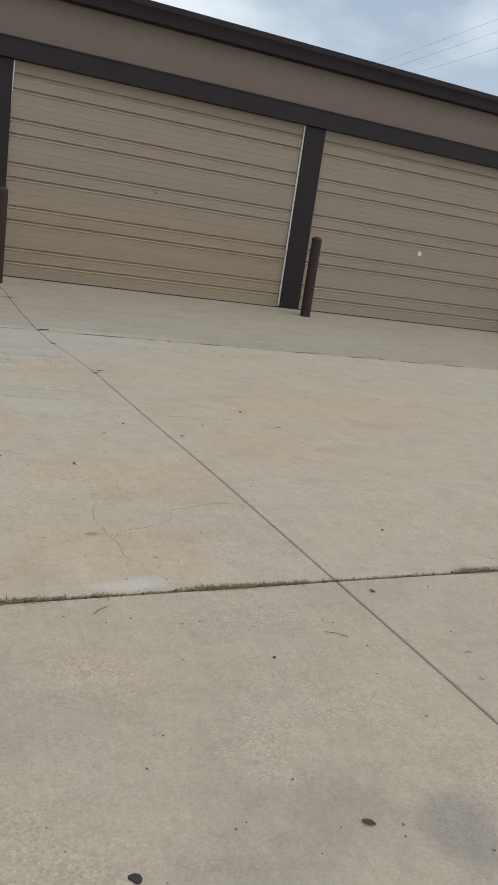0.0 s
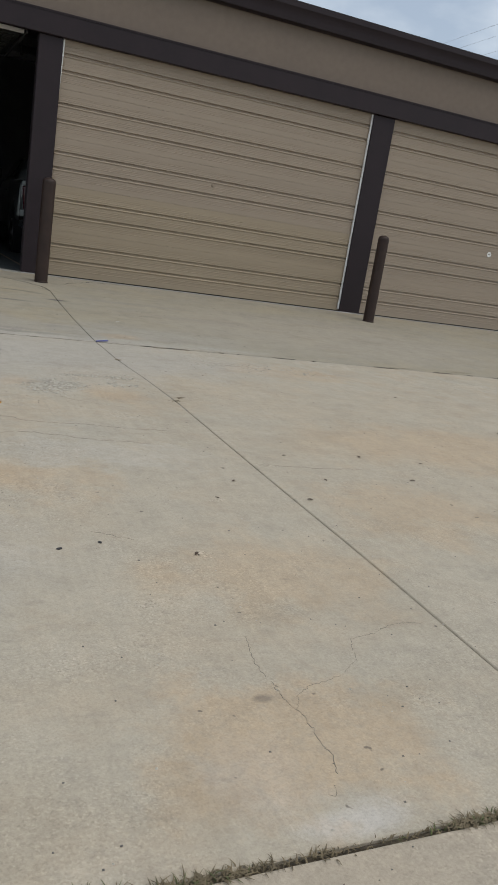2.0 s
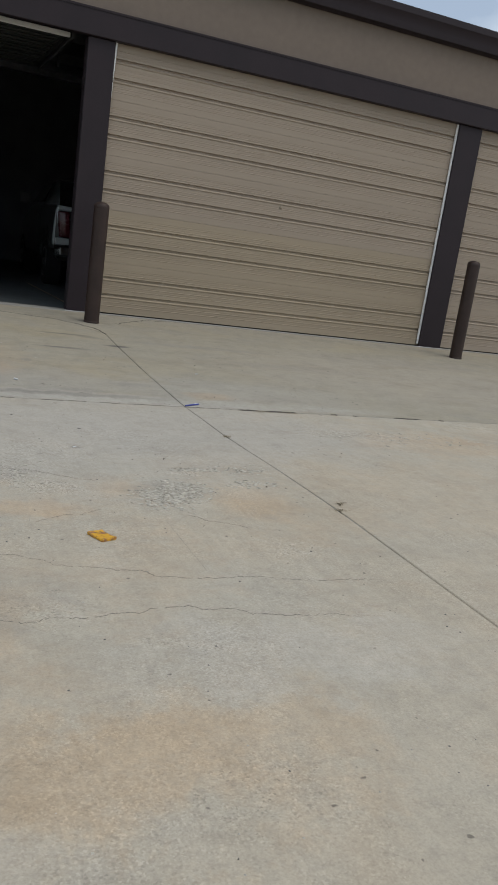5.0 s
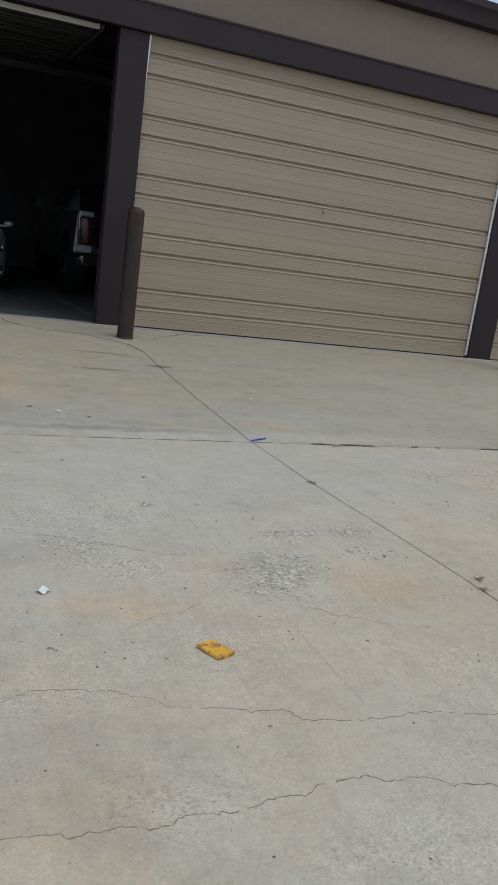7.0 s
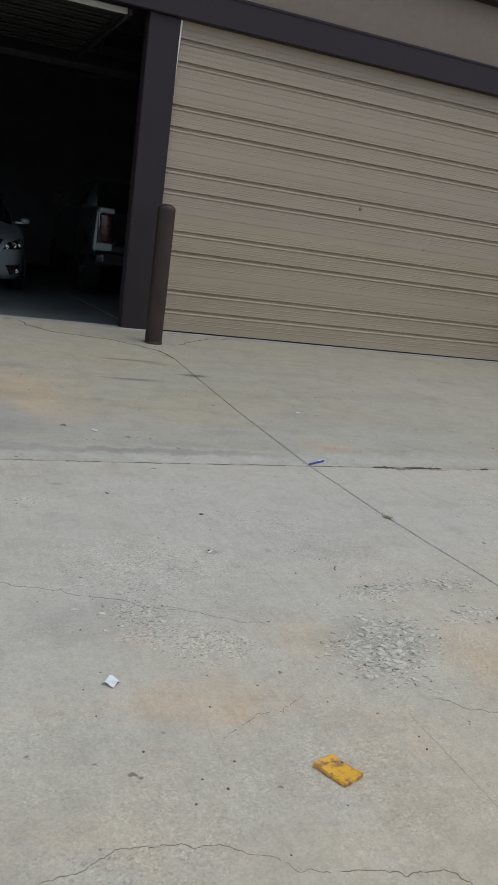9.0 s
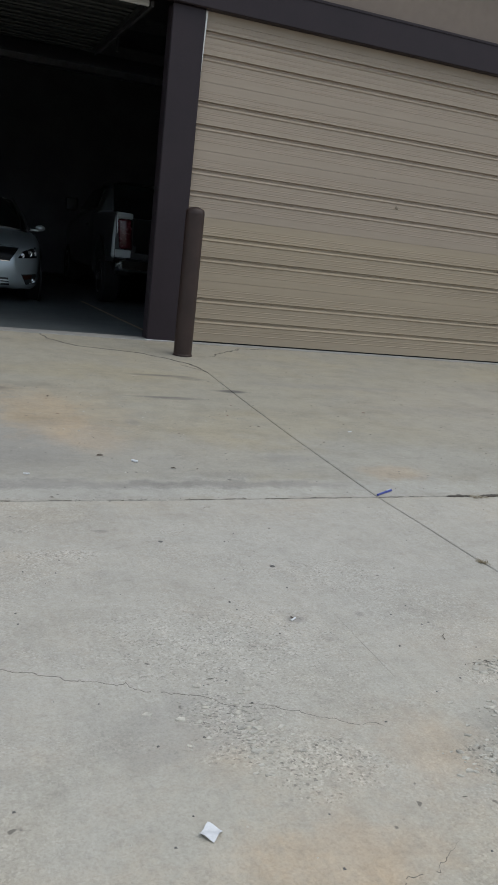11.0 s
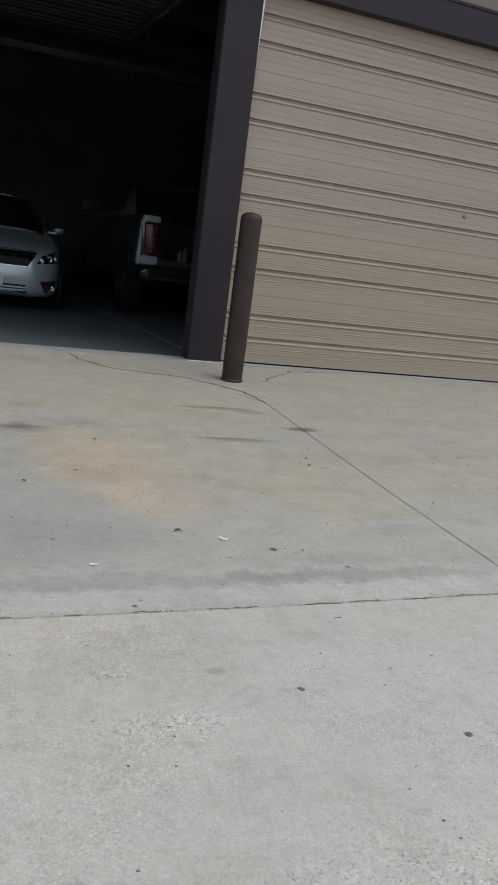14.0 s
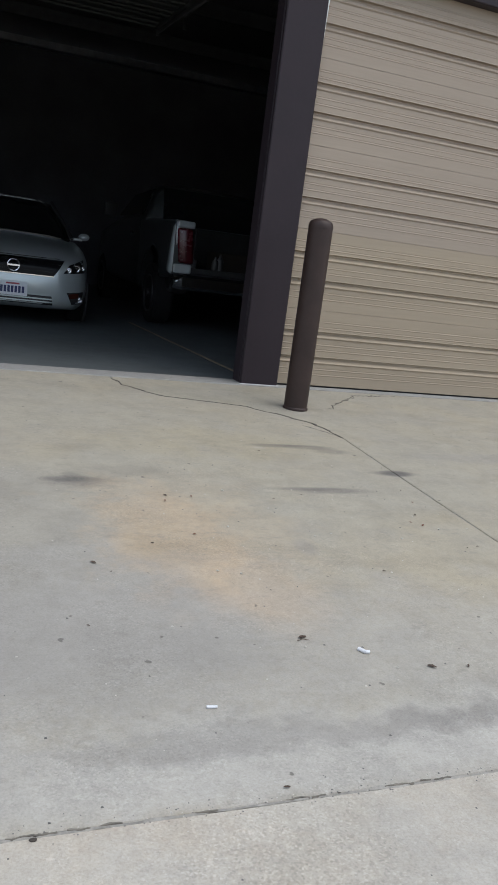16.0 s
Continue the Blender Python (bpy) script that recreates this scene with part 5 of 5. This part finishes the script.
litter("pebble", "small pale pebble lying on the concrete", "pebble", "palestone", [(-0.028, 9.912), (0.607, 9.349), (0.208, 9.384), (-0.231, 9.057), (-0.202, 8.552), (0.034, 8.407), (0.857, 9.447), (0.102, 6.769), (-0.312, 9.085), (-0.142, 9.485)], 0.011, 0.5, 23, "pebbles on the paving")
litter("clod", "brown clump of dirt on the concrete", "dirt clump", "soil", [(-1.048, 7.935), (0.565, 3.404), (0.769, 1.589)], 0.013, 0.35, 24, "dirt clumps")

# flaked hollow in the slab, with loose aggregate
r = random.Random(31)
bm = bmesh.new()
FLAKES = [(0.40, 5.97, 0.11, 0.10, 420), (0.52, 6.12, 0.12, 0.10, 240), (0.66, 6.42, 0.09, 0.03, 90), (0.95, 6.42, 0.13, 0.07, 110), (0.9, 6.2, 0.09, 0.05, 60), (-0.26, 6.26, 0.1, 0.14, 90), (1.95, 7.29, 0.14, 0.05, 70), (2.7, 7.3, 0.5, 0.2, 150)]


def flat_flake(bm, x, y, size, r):
    """A thin angular chip of broken surface, tilted a little."""
    n, turn, tip = r.randint(4, 6), r.uniform(0, 2 * math.pi), r.uniform(-0.25, 0.25)
    z = gz(x, y)
    low, top = [], []
    for k in range(n):
        a, q = turn + 2 * math.pi * (k + r.uniform(-0.25, 0.25)) / n, size * r.uniform(0.35, 0.62)
        dx, dy = q * 1.5 * math.cos(a), q * math.sin(a)
        low.append(bm.verts.new((x + dx, y + dy, z - 0.001)))
        top.append(bm.verts.new((x + dx * 0.85, y + dy * 0.85, z + size * 0.14 + tip * dx)))
    bm.faces.new(top)
    for k in range(n):
        bm.faces.new((low[k], low[(k + 1) % n], top[(k + 1) % n], top[k]))


for cx, cy, sx, sy, count in FLAKES:
    for _ in range(count):
        flat_flake(bm, cx + r.gauss(0, sx * 0.65), cy + r.gauss(0, sy * 0.65), r.choice((0.006, 0.008, 0.011, 0.015, 0.02)) * r.uniform(0.8, 1.2), r)
single("loose_aggregate", bm, MAT["flake"], "loose grey concrete flakes in the worn hollow", "gravel", kind="stuff")
# dark crevices where the skin has come away
bm = bmesh.new()
for cx, cy, sx, sy, count in ((0.37, 5.94, 0.10, 0.08, 95), (0.5, 6.1, 0.1, 0.08, 40), (0.66, 6.43, 0.09, 0.02, 34), (0.95, 6.43, 0.1, 0.05, 22), (-0.25, 6.3, 0.05, 0.1, 7), (2.0, 7.3, 0.3, 0.1, 14)):
    for _ in range(count):
        x, y, a, l = cx + r.gauss(0, sx * 0.7), cy + r.gauss(0, sy * 0.7), r.gauss(0, 0.5), r.uniform(0.006, 0.026)
        z, w = gz(x, y) + 0.0012, r.uniform(0.0009, 0.0024)
        dx, dy = math.cos(a) * l / 2, math.sin(a) * l / 2
        bm.faces.new([bm.verts.new(p) for p in ((x - dx, y - dy, z), (x + dy * 0.1 + 0.2 * dx, y - w + 0.2 * dy, z), (x + dx, y + dy, z), (x - 0.2 * dx, y + w, z))])
part("crevices", bm, MAT["crack"], pavement)
# grit
for label, mat, count, seed in (("scattered dark grit on the paving", "stone", 1500, 41), ("scattered pale grit on the paving", "palestone", 1200, 42)):
    r = random.Random(seed)
    verts, faces = [], []
    for _ in range(count):
        x, y, s = r.uniform(-1.8, 3.2), r.uniform(0.6, 12.1), r.uniform(0.0015, 0.004)
        if _ % 3 == 0:
            x = r.uniform(-1.6, 1.3) if _ % 2 else r.uniform(-1.6, 6.0)
            y, s = JOINT_Y2 + slant(x) + r.gauss(0, 0.02), s * r.uniform(0.35, 0.8)
        z, i = gz(x, y), len(verts)
        verts += [(x - s, y - s * r.uniform(0.5, 1), z), (x + s, y - s * r.uniform(0.5, 1), z), (x + s * 0.8, y + s, z), (x - s * 0.7, y + s, z), (x, y, z + s * 0.9)]
        faces += [(i, i + 1, i + 4), (i + 1, i + 2, i + 4), (i + 2, i + 3, i + 4), (i + 3, i, i + 4)]
    me = bpy.data.meshes.new("grit")
    me.from_pydata(verts, [], faces)
    me.materials.append(MAT[mat])
    tagged(new("grit", me), label, "grit", kind="stuff")

# single pieces of litter
bm = box((-0.045, -0.032, 0), (0.045, 0.032, 0.009), 0.002)
bmesh.ops.subdivide_edges(bm, edges=[e for e in bm.edges if e.calc_length() > 0.03], cuts=5, use_grid_fill=True)
worn = random.Random(77)
for v in bm.verts:
    v.co.x += 0.1 * v.co.y + worn.uniform(-0.0016, 0.0016)
    v.co.y += worn.uniform(-0.0016, 0.0016)
    v.co.z += 0.004 * (v.co.x / 0.045) ** 2 * (v.co.z > 0.004)
chip = single("broken_chip", bm, MAT["chip"], "chipped yellow painted plate lying on the concrete", "debris")
chip.matrix_world = pose(0.011, 5.505, gz(0, 5.5), 0, 0, -62)
bm = bmesh.new()
grid = [[bm.verts.new((0.036 * (i / 6 - 0.5), 0.034 * (j / 6 - 0.5), 0.003 + 0.007 * math.sin(3 * i / 6 + 2 * j / 6) ** 2)) for i in range(7)] for j in range(7)]
for a, b in zip(grid, grid[1:]):
    for i in range(6):
        bm.faces.new((a[i], a[i + 1], b[i + 1], b[i]))
ext = bmesh.ops.extrude_face_region(bm, geom=bm.faces[:])
for v in [g for g in ext["geom"] if isinstance(g, bmesh.types.BMVert)]:
    v.co.z += 0.0008
bmesh.ops.recalc_face_normals(bm, faces=bm.faces[:])
scrap = single("paper_scrap", bm, MAT["paper"], "creased white paper scrap on the concrete", "paper", smooth=40)
scrap.matrix_world = pose(-0.424, 5.939, gz(-0.424, 5.939), 0, 0, 45)


def pen(m):
    p = empty("pen", m, "blue capped plastic ballpoint lying by the joint", "pen")
    part("barrel", tube((-0.07, 0, 0.006), (0.02, 0, 0.006), 0.0055, 10), MAT["ink_blue"], p)
    part("cap", tube((0.018, 0, 0.0065), (0.072, 0, 0.0065), 0.0065, 10), MAT["ink_blue"], p)
    part("clip", box((0.02, -0.002, 0.0125), (0.062, 0.002, 0.0145)), MAT["white"], p, "pale pen clip")


pen(pose(1.156, 8.025, gz(1.156, 8.025), 0, 0, 32))


def butt(x, y, turn, l=0.034, rad=0.0055, bent=0.0):
    b = empty("cigarette_butt", pose(x, y, gz(x, y), 0, 0, turn), "crushed white cigarette butt on the concrete", "cigarette butt", "butts on the paving")
    part("paper", tube((-l / 2, 0, rad), (l / 4, 0, rad), rad, 10), MAT["paper"], b)
    part("filter", tube((l / 4, 0, rad), (l / 2, bent, rad + 0.001), rad * 0.9, 10), MAT["paper"], b)


butt(-0.577, 8.295, -8, 0.028, 0.004)
butt(-0.032, 8.502, -60, 0.034, 0.006, 0.01)
butt(1.559, 9.198, 10, 0.03, 0.003)
butt(0.11, 6.772, 35, 0.024, 0.003)
for x, y, a, l in ((0.151, 7.835, 20, 0.035), (1.267, 5.914, 15, 0.06), (1.028, 1.682, -35, 0.07), (0.346, 1.928, 40, 0.07), (-0.194, 8.586, 0, 0.04), (0.557, 6.596, 60, 0.04)):
    tw = tube((-l / 2, 0, 0.003), (0, 0.006, 0.004), 0.001, 6)
    tube((0, 0.006, 0.004), (l / 2, 0, 0.003), 0.0009, 6, bm=tw)
    ob = single("twig", tw, MAT["leaf"], "thin dry brown twig on the concrete", "twig", group="twigs on the paving")
    ob.matrix_world = pose(x, y, gz(x, y), 0, 0, a)

# overhead wires far behind the roof
for i, (x, z, lean) in enumerate(((29.2, 14.75, 0.0955), (29.1, 14.05, 0.090), (29.65, 13.45, 0.0835))):
    cu = bpy.data.curves.new("power_line", "CURVE")
    cu.dimensions, cu.bevel_depth, cu.bevel_resolution = "3D", 0.006, 2
    sp = cu.splines.new("POLY")
    sp.points.add(24)
    for k in range(25):
        y = -40 + k * 6
        sp.points[k].co = (x + lean * (y - 41), y, z + 0.00006 * (y - 41) ** 2, 1)
    cu.materials.append(MAT["galv"])
    tagged(new("power_line", cu), "thin dark overhead power line against the sky", "power line", "overhead lines")
